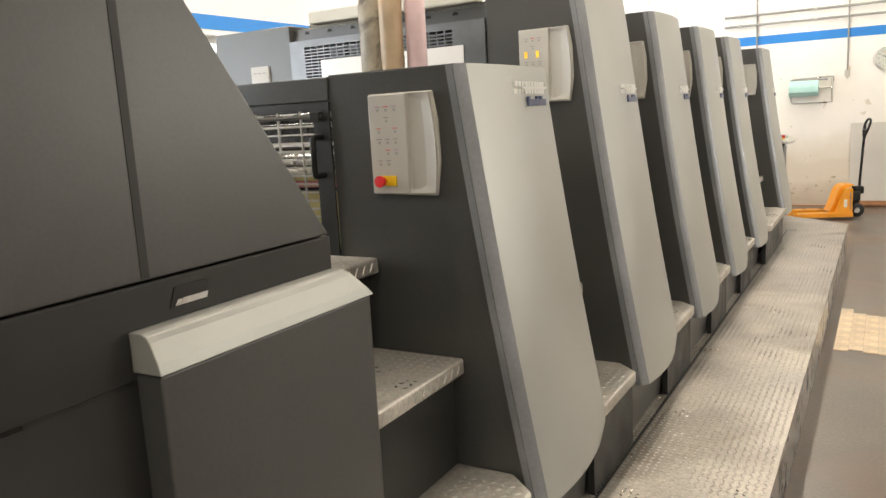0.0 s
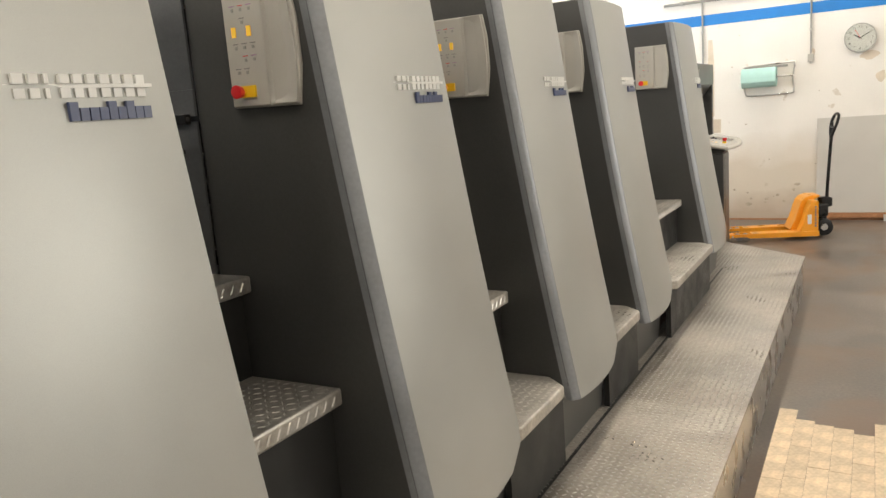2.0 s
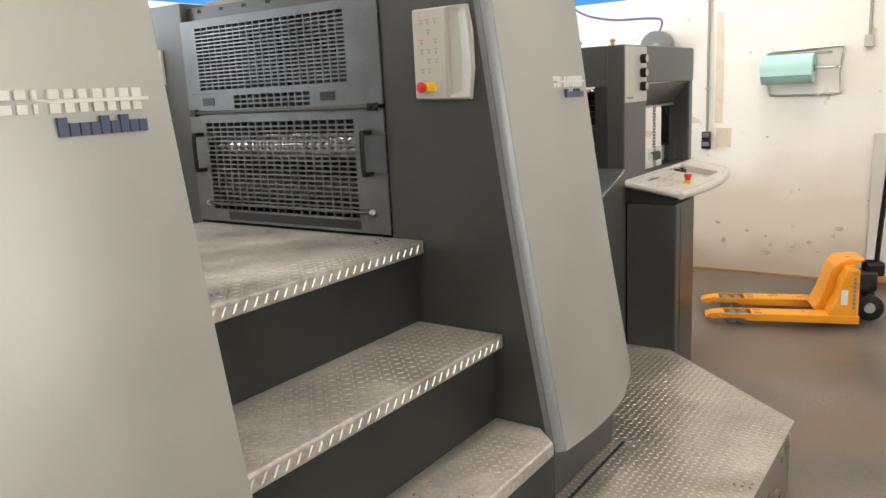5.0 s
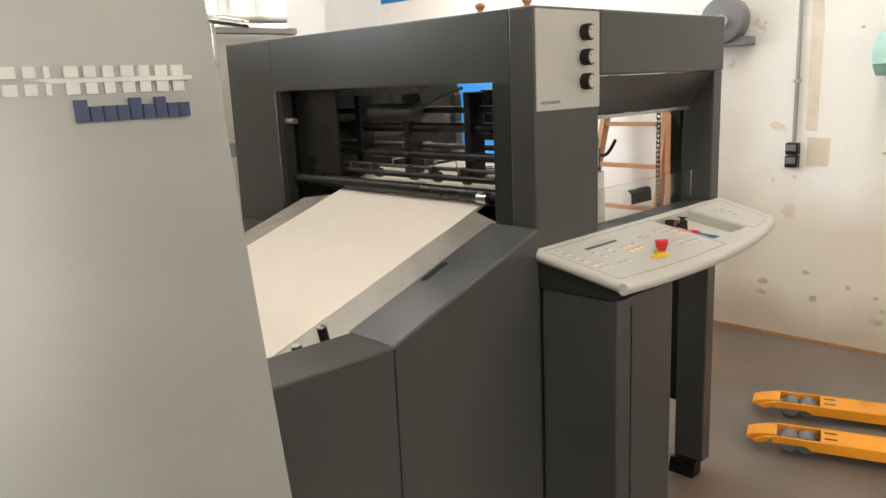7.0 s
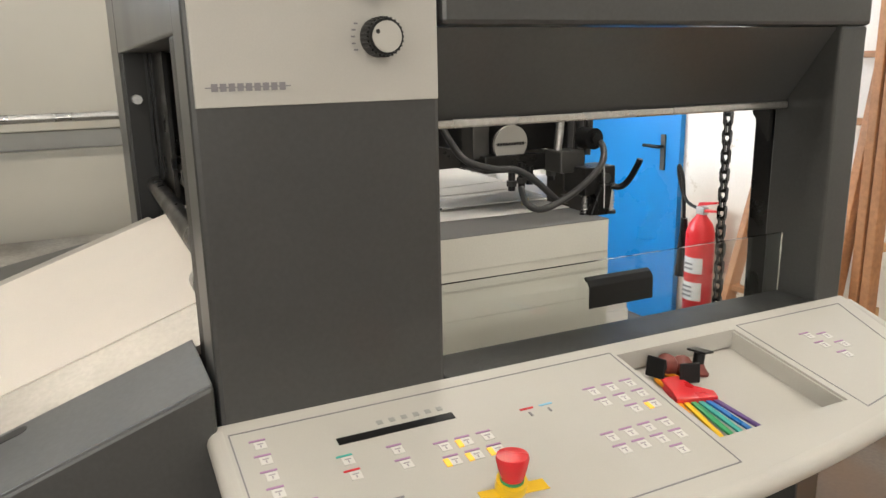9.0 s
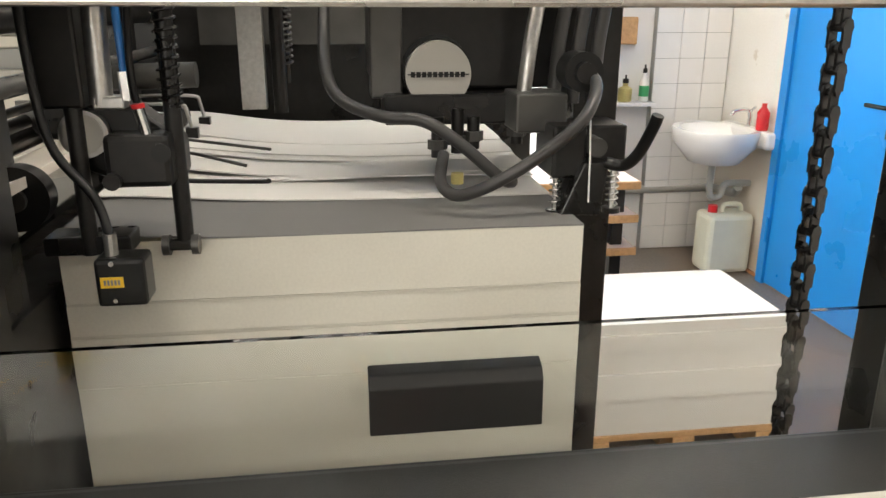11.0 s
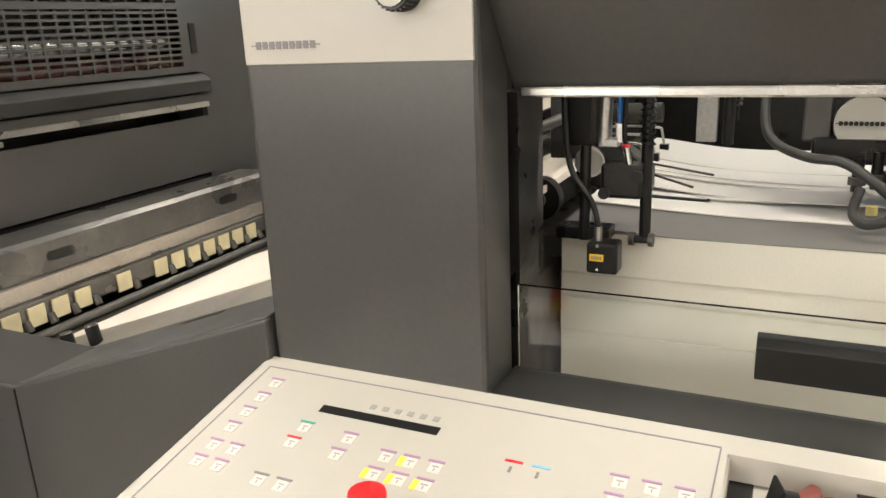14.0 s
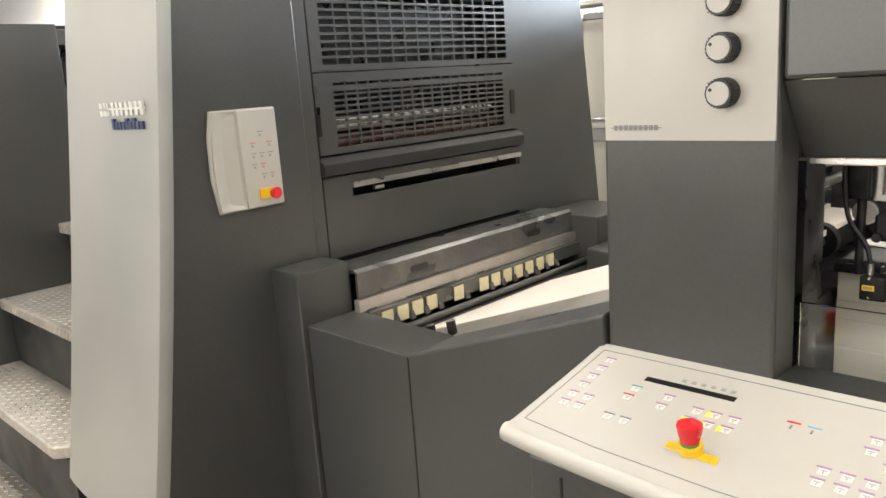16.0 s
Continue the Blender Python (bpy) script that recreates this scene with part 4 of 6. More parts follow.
part("tray_floor", sloped([(TX0 - 0.01, T0 - 0.01), (TX1, T0 - 0.01), (TX1, T1 + 0.01), (TX0 - 0.01, T1 + 0.01)], 0.006, 0.034), CREAM, desk)
for y0, y1 in ((T0 - 0.006, T0 + 0.003), (T1 - 0.003, T1 + 0.006)):
    part("tray_wall", sloped([(TX0 - 0.01, y0), (TX1, y0), (TX1, y1), (TX0 - 0.01, y1)], 0.034, 0.004), CREAM, desk)
lip = [(x, y, desk_z(x) - 0.016) for x, y in FRONT]
part("desk_lip", hose([(-1.115, 9.396, desk_z(-1.115) - 0.016), (-0.96, 9.396, desk_z(-0.96) - 0.016), (-0.835, 9.394, desk_z(-0.835) - 0.016)] + lip + [(-0.93, 10.492, desk_z(-0.93) - 0.016), (-1.11, 10.535, desk_z(-1.11) - 0.016)], 0.0165, seg=14, steps=4), CREAM, desk, smooth=60)


def line_on_desk(pts, name="engraved_line"):
    bm = bmesh.new()
    for (xa, ya), (xb, yb) in zip(pts, pts[1:]):
        d = Vector((xb - xa, yb - ya)).normalized() * 0.0009
        plan = [(xa - d.y, ya + d.x), (xb - d.y, yb + d.x), (xb + d.y, yb - d.x), (xa + d.y, ya - d.x)]
        sloped(plan, 0.002, -0.0006, bm)
    return part(name, bm, INK, desk)


line_on_desk([(-1.10, 9.405), (-0.848, 9.405), (-0.832, 9.55), (-0.823, 9.75), (-0.826, 9.98), (-1.10, 9.985), (-1.10, 9.405)])
line_on_desk([(-1.10, 10.25), (-0.852, 10.25), (-0.885, 10.43), (-1.10, 10.50), (-1.10, 10.25)])


def on_desk(name, x0, x1, y0, y1, mat, up=0.0010):
    return part(name, sloped([(x0, y0), (x1, y0), (x1, y1), (x0, y1)], up + 0.001, -up), mat, desk)


def key(x, y, mark=VIOLET, lit=False):
    on_desk("key_mark", x - 0.011, x - 0.0085, y, y + 0.020, mark)
    if lit:
        on_desk("lit_key", x - 0.006, x + 0.008, y - 0.002, y + 0.005, AMBER, 0.0012)
    on_desk("key_pad", x - 0.0065, x + 0.008, y + 0.005, y + 0.019, KEYWHITE, 0.0009)
    on_desk("key_symbol", x - 0.0025, x - 0.0008, y + 0.008, y + 0.016, GLYPH, 0.0013)
    on_desk("key_symbol", x + 0.0008, x + 0.0052, y + 0.0112, y + 0.0128, GLYPH, 0.0014)


GLYPH = material("pale_grey_print", (0.34, 0.32, 0.33), 0.6)
KEYWHITE = material("white_key_foil", (0.60, 0.585, 0.55), 0.35, vary=0.02)
for i in range(4):
    key(-1.068 + i * 0.030, 9.425)
for i in range(2):
    for j in range(2):
        key(-0.945 + i * 0.028, 9.425 + j * 0.030)
key(-1.003, 9.515, TEALMARK)
key(-0.975, 9.515, RED)
key(-1.000, 9.578)
key(-0.972, 9.578)
for i in range(3):
    for j in range(2):
        key(-0.985 + j * 0.028, 9.635 + i * 0.030, lit=(i + j) % 2 == 1 or i == 1)
key(-0.912, 9.515, INK)
key(-0.912, 9.545, INK)
on_desk("red_mark", -1.020, -1.017, 9.775, 9.795, RED)
on_desk("blue_mark", -1.020, -1.017, 9.805, 9.825, SKYMARK)
for y in (9.783, 9.813):
    on_desk("key_symbol", -1.010, -1.002, y, y + 0.003, INK)
for i in range(3):
    for j in range(3):
        if (i, j) != (0, 2):
            key(-1.020 + j * 0.027, 9.885 + i * 0.032, lit=(i, j) == (2, 2))
for i in range(4):
    for j in range(2):
        key(-0.925 + j * 0.026, 9.845 + i * 0.030)
key(-0.873, 9.915)
for x, y in ((-1.03, 10.33), (-1.02, 10.36), (-1.0, 10.33), (-0.99, 10.365), (-0.965, 10.34)):
    key(x, y)
part("display_slot", sloped([(-1.047, 9.526), (-1.034, 9.526), (-1.034, 9.686), (-1.047, 9.686)], 0.002, -0.0008), BLACK, desk, "black display window")
for i in range(6):
    on_desk("slot_symbol", -1.064, -1.056, 9.585 + i * 0.017, 9.593 + i * 0.017, GREYBAND, 0.0007)
zb = desk_z(-0.889)
part("stop_tape", sloped([(-0.897, 9.645), (-0.880, 9.645), (-0.873, 9.728), (-0.890, 9.728)], 0.002, -0.001), YELLOW, desk, "yellow tape strip")
sb = part("stop_base", rod((-0.889, 9.684, zb), (-0.885, 9.684, zb + 0.014), 0.0185, seg=24), YELLOW, desk, smooth=40)
part("stop_ring", rod((-0.885, 9.684, zb + 0.014), (-0.8845, 9.684, zb + 0.017), 0.014, seg=24), GREEN, sb)
part("stop_button", spun([(0.013, 0), (0.0165, 0.012), (0.0195, 0.026), (0.0185, 0.030), (0.012, 0.031)], (-0.884, 9.684, zb + 0.016), 28), RED, sb, "red mushroom stop button", smooth=40)

wedge = bmesh.new()
prism([(-1.118, 1.135), (-0.842, 1.088), (-0.842, 1.074), (-0.862, 1.058), (-1.118, 1.055)], "y", 9.398, 10.02, wedge)
part("desk_bracket", wedge, DARKER, fd, bevel=0.003)
part("pedestal", box(-1.112, -0.852, 9.405, 9.70, 0.0, 1.0545), DARK, fd, bevel=0.006)
part("pedestal_seam", box(-0.853, -0.8505, 9.47, 9.475, 0.02, 1.03), BLACKMETAL, fd)
part("tie_rod", rod((-1.42, 10.1, 0.35), (-1.42, 10.1, 0.75), 0.008, seg=10), STEEL, fd)

# suction head and air feeds inside the feeder
hd1 = part("suction_head", box(-1.92, -1.66, 10.04, 10.30, 1.415, 1.62), BLACKMETAL, fd, "oily black suction head", bevel=0.004)
part("valve_block", box(-1.70, -1.645, 10.035, 10.075, 1.405, 1.53), GUNMETAL, hd1, bevel=0.003)
part("cylinder", rod((-1.76, 10.12, 1.45), (-1.634, 10.117, 1.436), 0.0425, seg=40), BLACK, hd1, smooth=40)
dc = part("disc", rod((-1.635, 10.117, 1.436), (-1.626, 10.117, 1.435), 0.0405, seg=40), CREAM, hd1, "round cream cover disc")
for i in range(10):
    y = 10.083 + i * 0.0068
    part("dark_mark", box(-1.6262, -1.6252, y, y + 0.0052, 1.4322, 1.4388), BLACK, dc)
part("mark_rail", box(-1.6262, -1.6254, 10.079, 10.155, 1.4348, 1.4362), BLACK, dc)
part("lower_rail", box(-1.74, -1.62, 10.05, 10.24, 1.375, 1.412), BLACKMETAL, hd1, bevel=0.003)
part("arm_block", box(-1.63, -1.56, 10.20, 10.262, 1.372, 1.418), GUNMETAL, hd1, bevel=0.003)
for i, (y, z, h) in enumerate(((10.115, 1.335, 0.05), (10.14, 1.34, 0.055), (10.16, 1.345, 0.04), (10.215, 1.35, 0.05))):
    part("sucker_rod", rod((-1.62, y, z), (-1.62, y, z + h), 0.008, seg=12), BLACKMETAL, hd1, smooth=40)
    part("nut", rod((-1.62, y, z + 0.01), (-1.62, y, z + 0.022), 0.0125, seg=6), GUNMETAL, hd1)
part("sucker", rod((-1.60, 10.137, 1.305), (-1.60, 10.137, 1.318), 0.008, seg=16), OLIVE, hd1, "yellowed sucker ring")
part("air_hose", hose([(-1.75, 9.99, 1.62), (-1.70, 9.98, 1.50), (-1.63, 9.982, 1.437), (-1.60, 10.0, 1.408), (-1.57, 10.045, 1.393), (-1.56, 10.09, 1.389), (-1.55, 10.13, 1.365), (-1.55, 10.18, 1.322), (-1.57, 10.20, 1.312)], 0.0074, seg=12), RUBBER, hd1, "grey rubber air hose", smooth=60)
part("air_hose", hose([(-1.56, 10.278, 1.445), (-1.53, 10.285, 1.43), (-1.50, 10.262, 1.396), (-1.49, 10.21, 1.357), (-1.50, 10.16, 1.325), (-1.52, 10.125, 1.309), (-1.55, 10.110, 1.318), (-1.585, 10.118, 1.345)], 0.0072, seg=12), RUBBER, hd1, "grey rubber air hose", smooth=60)
part("braided_hose", hose([(-1.60, 10.218, 1.415), (-1.60, 10.224, 1.47), (-1.62, 10.24, 1.55), (-1.68, 10.25, 1.63)], 0.009, seg=12), STEEL, hd1, "braided steel hose", smooth=60)
for dy in (0.26, 0.285, 0.31):
    part("air_hose", hose([(-1.62, 10.0 + dy, 1.40), (-1.62, 10.005 + dy, 1.47), (-1.64, 10.02 + dy, 1.55), (-1.70, 10.03 + dy, 1.63)], 0.0085, seg=10), RUBBER, hd1, smooth=60)
part("clamp_knob", rod((-1.585, 10.275, 1.443), (-1.545, 10.275, 1.443), 0.023, seg=24), BLACK, hd1, smooth=40)
part("clamp_hub", rod((-1.545, 10.275, 1.443), (-1.535, 10.275, 1.443), 0.012, seg=16), BLACKMETAL, hd1)
sf = part("side_clamp", box(-1.60, -1.52, 10.235, 10.275, 1.325, 1.385), BLACKMETAL, fd, "black side clamp with lever", bevel=0.004)
part("clamp_plate", box(-1.61, -1.54, 10.278, 10.33, 1.335, 1.383), BLACKMETAL, sf, bevel=0.003)
part("clamp_bolt", rod((-1.54, 10.285, 1.362), (-1.51, 10.285, 1.362), 0.011, seg=16), GUNMETAL, sf)
part("clamp_foot", prism([(10.243, 1.283), (10.292, 1.283), (10.300, 1.345), (10.27, 1.345)], "x", -1.55, -1.51), BLACKMETAL, sf, bevel=0.002)
for y in (10.243, 10.312):
    part("spring_post", rod((-1.53, y, 1.283), (-1.53, y, 1.335), 0.004, seg=8), STEEL, sf)
    part("spring", hose([(-1.53 + 0.0068 * math.cos(i * 1.05), y + 0.0068 * math.sin(i * 1.05), 1.29 + i * 0.0012) for i in range(36)], 0.0013, seg=6, round_bends=False), STEEL, sf)
    part("spring_cap", rod((-1.53, y, 1.281), (-1.53, y, 1.287), 0.011, seg=16), BLACKMETAL, sf)
part("lever", hose([(-1.51, 10.295, 1.345), (-1.50, 10.312, 1.343), (-1.485, 10.322, 1.358), (-1.47, 10.330, 1.388), (-1.464, 10.333, 1.404)], 0.0068, seg=12), BLACK, sf, "black plastic clamp lever", smooth=60)
part("pull_cord", hose([(-1.505, 10.272, 1.395), (-1.505, 10.274, 1.35), (-1.505, 10.275, 1.30)], 0.0012, seg=6), CERAMIC, sf)
part("guide_post", box(-1.80, -1.73, 10.322, 10.385, 0.10, 1.62), BLACKMETAL, fd)
rack = bmesh.new()
for i in range(40):
    box(-1.735, -1.715, 10.318, 10.330, 0.5 + i * 0.02, 0.511 + i * 0.02, rack)
part("toothed_rack", rack, BLACKMETAL, fd)["kind"] = "stuff"
# front-left air blower, sheet sensor and rods
bl = part("blower", box(-1.47, -1.41, 9.778, 9.838, 1.352, 1.402), BLACKMETAL, fd, "dark blower block", bevel=0.006)
part("side_arm", box(-1.47, -1.42, 9.725, 9.765, 1.425, 1.62), BLACKMETAL, bl, bevel=0.003)
part("guide_rod", rod((-1.425, 9.752, 1.285), (-1.43, 9.752, 1.45), 0.008, seg=14), BLACKMETAL, bl, smooth=40)
part("guide_rod", rod((-1.44, 9.838, 1.292), (-1.44, 9.838, 1.62), 0.0085, seg=14), BLACKMETAL, bl, smooth=40)
part("spring", hose([(-1.44 + 0.0102 * math.cos(i * 0.8), 9.838 + 0.0102 * math.sin(i * 0.8), 1.425 + i * 0.0011) for i in range(170)], 0.0015, seg=6, round_bends=False), BLACKMETAL, bl)
part("casting", prism([(9.742, 1.440), (9.800, 1.425), (9.842, 1.392), (9.842, 1.352), (9.800, 1.344), (9.752, 1.362), (9.738, 1.395)], "x", -1.490, -1.442), BLACKMETAL, bl, "black cast blower body", bevel=0.007)
part("chrome_disc", rod((-1.445, 9.757, 1.400), (-1.432, 9.757, 1.400), 0.0225, seg=32), STEEL, bl, "bright turned ring", smooth=40)
part("disc_centre", rod((-1.433, 9.757, 1.400), (-1.4305, 9.757, 1.400), 0.0185, seg=28), CREAM, bl)
part("shoe_arm", rod((-1.436, 9.818, 1.288), (-1.436, 9.850, 1.288), 0.006, seg=10), BLACKMETAL, bl)
for dz in (0.012, -0.012):
    part("sensor_screw", rod((-1.36, 9.788, 1.278 + dz * 1.45), (-1.3575, 9.788, 1.278 + dz * 1.45), 0.0022, seg=8), STEEL, bl)
part("air_cylinder", rod((-1.43, 9.778, 1.428), (-1.43, 9.784, 1.60), 0.0105, seg=20), STEEL, bl, "steel air cylinder", smooth=40)
part("cylinder_foot", box(-1.44, -1.42, 9.772, 9.80, 1.424, 1.436), STEEL, bl, bevel=0.002)
part("blue_tube", rod((-1.425, 9.802, 1.455), (-1.425, 9.799, 1.60), 0.0038, seg=10), BLUEPRINT, bl, "blue air tube")
part("fitting", rod((-1.425, 9.803, 1.432), (-1.425, 9.802, 1.458), 0.0062, seg=6), CHROME, bl)
part("elbow", rod((-1.42, 9.818, 1.395), (-1.42, 9.812, 1.425), 0.0055, seg=12), CHROME, bl)
part("red_ring", rod((-1.42, 9.812, 1.425), (-1.42, 9.8115, 1.429), 0.0062, seg=12), RED, bl)
part("cable", hose([(-1.42, 9.811, 1.43), (-1.42, 9.809, 1.47), (-1.43, 9.812, 1.55), (-1.44, 9.812, 1.61)], 0.0034, seg=8), BLACK, bl)
part("screw", rod((-1.41, 9.785, 1.36), (-1.402, 9.785, 1.36), 0.008, seg=14), BLACKMETAL, bl)
part("bore", rod((-1.41, 9.830, 1.385), (-1.4085, 9.830, 1.385), 0.009, seg=18), BLACK, bl)
for y in (9.820, 9.848):
    part("sheet_wheel", rod((-1.437, y - 0.0035, 1.288), (-1.437, y + 0.0035, 1.288), 0.0105, seg=20), GUNMETAL, bl, smooth=40)
se = part("sheet_sensor", box(-1.3940, -1.3590, 9.7720, 9.8160, 1.2540, 1.2990), BLACK, fd, "black sheet sensor with yellow label", bevel=0.004)
part("yellow_label", box(-1.3595, -1.3582, 9.7770, 9.7970, 1.2730, 1.2830), YELLOW, se)
for i in range(5):
    part("label_bar", box(-1.3585, -1.3578, 9.7800 + i * 0.003, 9.7820 + i * 0.003, 1.2755, 1.2805), INK, se)
part("cable_gland", rod((-1.3760, 9.7850, 1.2990), (-1.3760, 9.7850, 1.3190), 0.006, seg=12), STEEL, se)
part("sensor_cable", hose([(-1.376, 9.785, 1.317), (-1.39, 9.772, 1.35), (-1.40, 9.737, 1.40), (-1.41, 9.725, 1.50), (-1.42, 9.725, 1.60)], 0.0045, seg=8), BLACK, se, smooth=60)
part("carrier_bar", box(-1.46, -1.42, 9.71, 9.79, 1.285, 1.303), BLACKMETAL, se, bevel=0.002)
part("pressing_wheel", rod((-1.56, 9.645, 1.315), (-1.535, 9.645, 1.315), 0.036, seg=28), BLACK, fd, "black rubber pressing wheel", smooth=40)
part("wheel_hub", rod((-1.535, 9.645, 1.315), (-1.528, 9.645, 1.315), 0.013, seg=18), GUNMETAL, fd)
# bars and rollers across the feeder mouth
for y, z, r, m in ((9.455, 1.300, 0.022, BLACKMETAL), (9.50, 1.340, 0.011, BLACKMETAL), (9.52, 1.366, 0.007, GUNMETAL), (9.545, 1.408, 0.015, BLACKMETAL), (9.60, 1.50, 0.018, BLACKMETAL), (9.64, 1.43, 0.010, GUNMETAL), (9.62, 1.56, 0.013, BLACKMETAL)):
    part("cross_bar", rod((-2.40, y, z), (-1.29, y, z), r, seg=18), m, fd, smooth=40)
part("mouth_plate", box(-2.399, -2.15, 9.478, 9.488, 1.30, 1.647), BLACKMETAL, fd, "oily black side plate")
part("roller_end", rod((-1.37, 9.425, 1.297), (-1.33, 9.425, 1.297), 0.019, seg=20), STEEL, fd, smooth=40)
part("motor", rod((-2.05, 9.58, 1.555), (-1.80, 9.58, 1.555), 0.034, seg=24), GUNMETAL, fd, "grey cylinder motor", smooth=40)
part("motor_cable", hose([(-1.86, 9.55, 1.54), (-1.78, 9.52, 1.55), (-1.62, 9.5, 1.60), (-1.50, 9.5, 1.635)], 0.006, seg=8), RUBBER, fd, smooth=60)
for x in (-2.14, -1.86, -1.55):
    part("bracket", box(x - 0.016, x + 0.016, 9.57, 9.64, 1.33, 1.62), BLACKMETAL, fd, bevel=0.003)
for i, x in enumerate((-2.22, -2.10, -1.98, -1.78, -1.66, -1.52)):
    part("guide_wheel", rod((x - 0.012, 9.53, 1.335), (x + 0.012, 9.53, 1.335), 0.018, seg=18), BLACKMETAL, fd, smooth=40)
    part("wheel_arm", box(x - 0.006, x + 0.006, 9.49, 9.53, 1.34, 1.372), GUNMETAL, fd)
for i, x in enumerate((-2.03, -1.91, -1.80)):
    part("wire_guide", hose([(x, 9.645, 1.315), (x, 9.645, 1.362), (x, 9.648, 1.370), (x, 9.705, 1.372), (x, 9.755, 1.370), (x, 9.762, 1.360), (x, 9.768, 1.330)], 0.0030, seg=8, steps=3), STEEL, fd, smooth=60)
    part("guide_shoe", box(x - 0.008, x + 0.008, 9.759, 9.777, 1.312, 1.335), BLACKMETAL, fd)
part("blower_nozzle", rod((-1.95, 9.62, 1.408), (-1.95, 9.775, 1.412), 0.020, seg=20), GUNMETAL, fd, smooth=40)
part("hanger_bar", box(-1.91, -1.88, 9.850, 9.886, 1.365, 1.62), STEEL, fd, "pale flat hanger bar")
part("hanger_rod", rod((-1.92, 9.905, 1.355), (-1.92, 9.905, 1.62), 0.011, seg=14), BLACKMETAL, fd)
part("sheet_wire", hose([(-1.49, 9.80, 1.345), (-1.50, 9.83, 1.339), (-1.55, 9.905, 1.325), (-1.55, 9.912, 1.326)], 0.0026, seg=8), BLACK, fd, "black sheet-holding wire", smooth=60)
part("sheet_wire", hose([(-1.86, 9.70, 1.335), (-1.80, 9.80, 1.331), (-1.74, 9.90, 1.328)], 0.0022, seg=8), GUNMETAL, fd, smooth=60)
part("sheet_wire", hose([(-1.76, 9.72, 1.338), (-1.70, 9.80, 1.333), (-1.62, 9.88, 1.330)], 0.0022, seg=8), GUNMETAL, fd, smooth=60)
part("spring_strut", rod((-1.93, 9.915, 1.40), (-1.93, 9.915, 1.60), 0.007, seg=12), BLACKMETAL, fd)
part("spring", hose([(-1.93 + 0.011 * math.cos(i * 0.8), 9.915 + 0.011 * math.sin(i * 0.8), 1.43 + i * 0.0011) for i in range(140)], 0.0022, seg=6, round_bends=False), GUNMETAL, fd)
part("idle_wheel", rod((-1.98, 9.735, 1.345), (-1.95, 9.735, 1.345), 0.020, seg=20), GUNMETAL, fd, smooth=40)
part("cross_plate", box(-2.38, -2.34, 9.72, 10.30, 1.44, 1.52), GUNMETAL, fd)
for x0, y0 in ((-1.41, 9.50), (-1.225, 9.50)):
    part("top_catch", rod((x0, y0, 1.851), (x0, y0, 1.872), 0.010, seg=12), LADDERWOOD, fd)
    part("catch_head", ball((x0, y0, 1.877), 0.016, sz=0.7), LADDERWOOD, fd, smooth=60)
# lifting chain beside the post
ch = bmesh.new()
for i in range(48):
    z = 0.652 + i * 0.0190
    for s in ((-0.004, 0.004) if i % 2 else (-0.0068, 0.0068)):
        box(-1.335 + s - 0.0012, -1.335 + s + 0.0012, 10.440 - 0.0066, 10.440 + 0.0066, z - 0.0085, z + 0.0085, ch)
        rod((-1.335 + s - 0.0012, 10.440, z + 0.0095), (-1.335 + s + 0.0012, 10.440, z + 0.0095), 0.0084, ch, seg=8)
    rod((-1.3425, 10.440, z + 0.0095), (-1.3275, 10.440, z + 0.0095), 0.004, ch, seg=8)
moved(ch, Matrix.Translation((-1.335, 10.44, 0)) @ Matrix.Rotation(radians(25), 4, "Z") @ Matrix.Translation((1.335, -10.44, 0)))
part("stay_rod", rod((-1.335, 10.44, 0.47), (-1.335, 10.44, 0.66), 0.009, seg=12), BLACKMETAL, fd, "black stay rod below the chain")
part("stay_foot", rod((-1.335, 10.44, 0.455), (-1.335, 10.44, 0.475), 0.016, seg=12), BLACKMETAL, fd)
part("cross_stay", box(-1.350, -1.320, 9.72, 10.47, 0.437, 0.455), BLACKMETAL, fd)
cob = part("lifting_chain", ch, BLACKMETAL, fd, "black oiled roller chain")
cob["kind"] = "stuff"

# ---- feed table ----
tb = thing("feed_table", "dark grey feed table with a cream sloping conveyor belt", "feed table")


def belt_z(y):
    return 1.25 + 0.35 * (y - 9.4)


part("side_panel", prism([(8.413, 0.0), (9.395, 0.0), (9.395, 1.229), (8.829, 1.030), (8.413, 1.035)], "x", -1.292, -1.112), DARK, tb, bevel=0.005)
part("top_plate", prism([(8.832, 1.0295), (9.394, 1.2275), (9.394, 1.2305), (8.832, 1.0325)], "x", -1.294, -1.117), GUARDSTEEL, tb, "lighter grey metal top plate", bevel=0.001)
part("panel_seam", box(-1.1125, -1.1108, 8.8265, 8.8305, 0.3, 1.026), BLACKMETAL, tb)
part("corner_block", box(-1.285, -1.096, 8.276, 8.411, 0.3, 1.188), DARK, tb, bevel=0.005)
part("far_block", box(-2.75, -2.40, 8.276, 8.56, 0.3, 1.135), DARK, tb, bevel=0.005)
part("far_panel", prism([(8.56, 0.0), (9.395, 0.0), (9.395, 1.11), (8.829, 1.0), (8.56, 1.03)], "x", -2.78, -2.32), DARK, tb, bevel=0.005)
part("belt", prism([(8.50, belt_z(8.50)), (9.66, belt_z(9.66)), (9.66, belt_z(9.66) - 0.012), (8.50, belt_z(8.50) - 0.012)], "x", -2.13, -1.392), BELT, tb, "cream fabric conveyor belt")
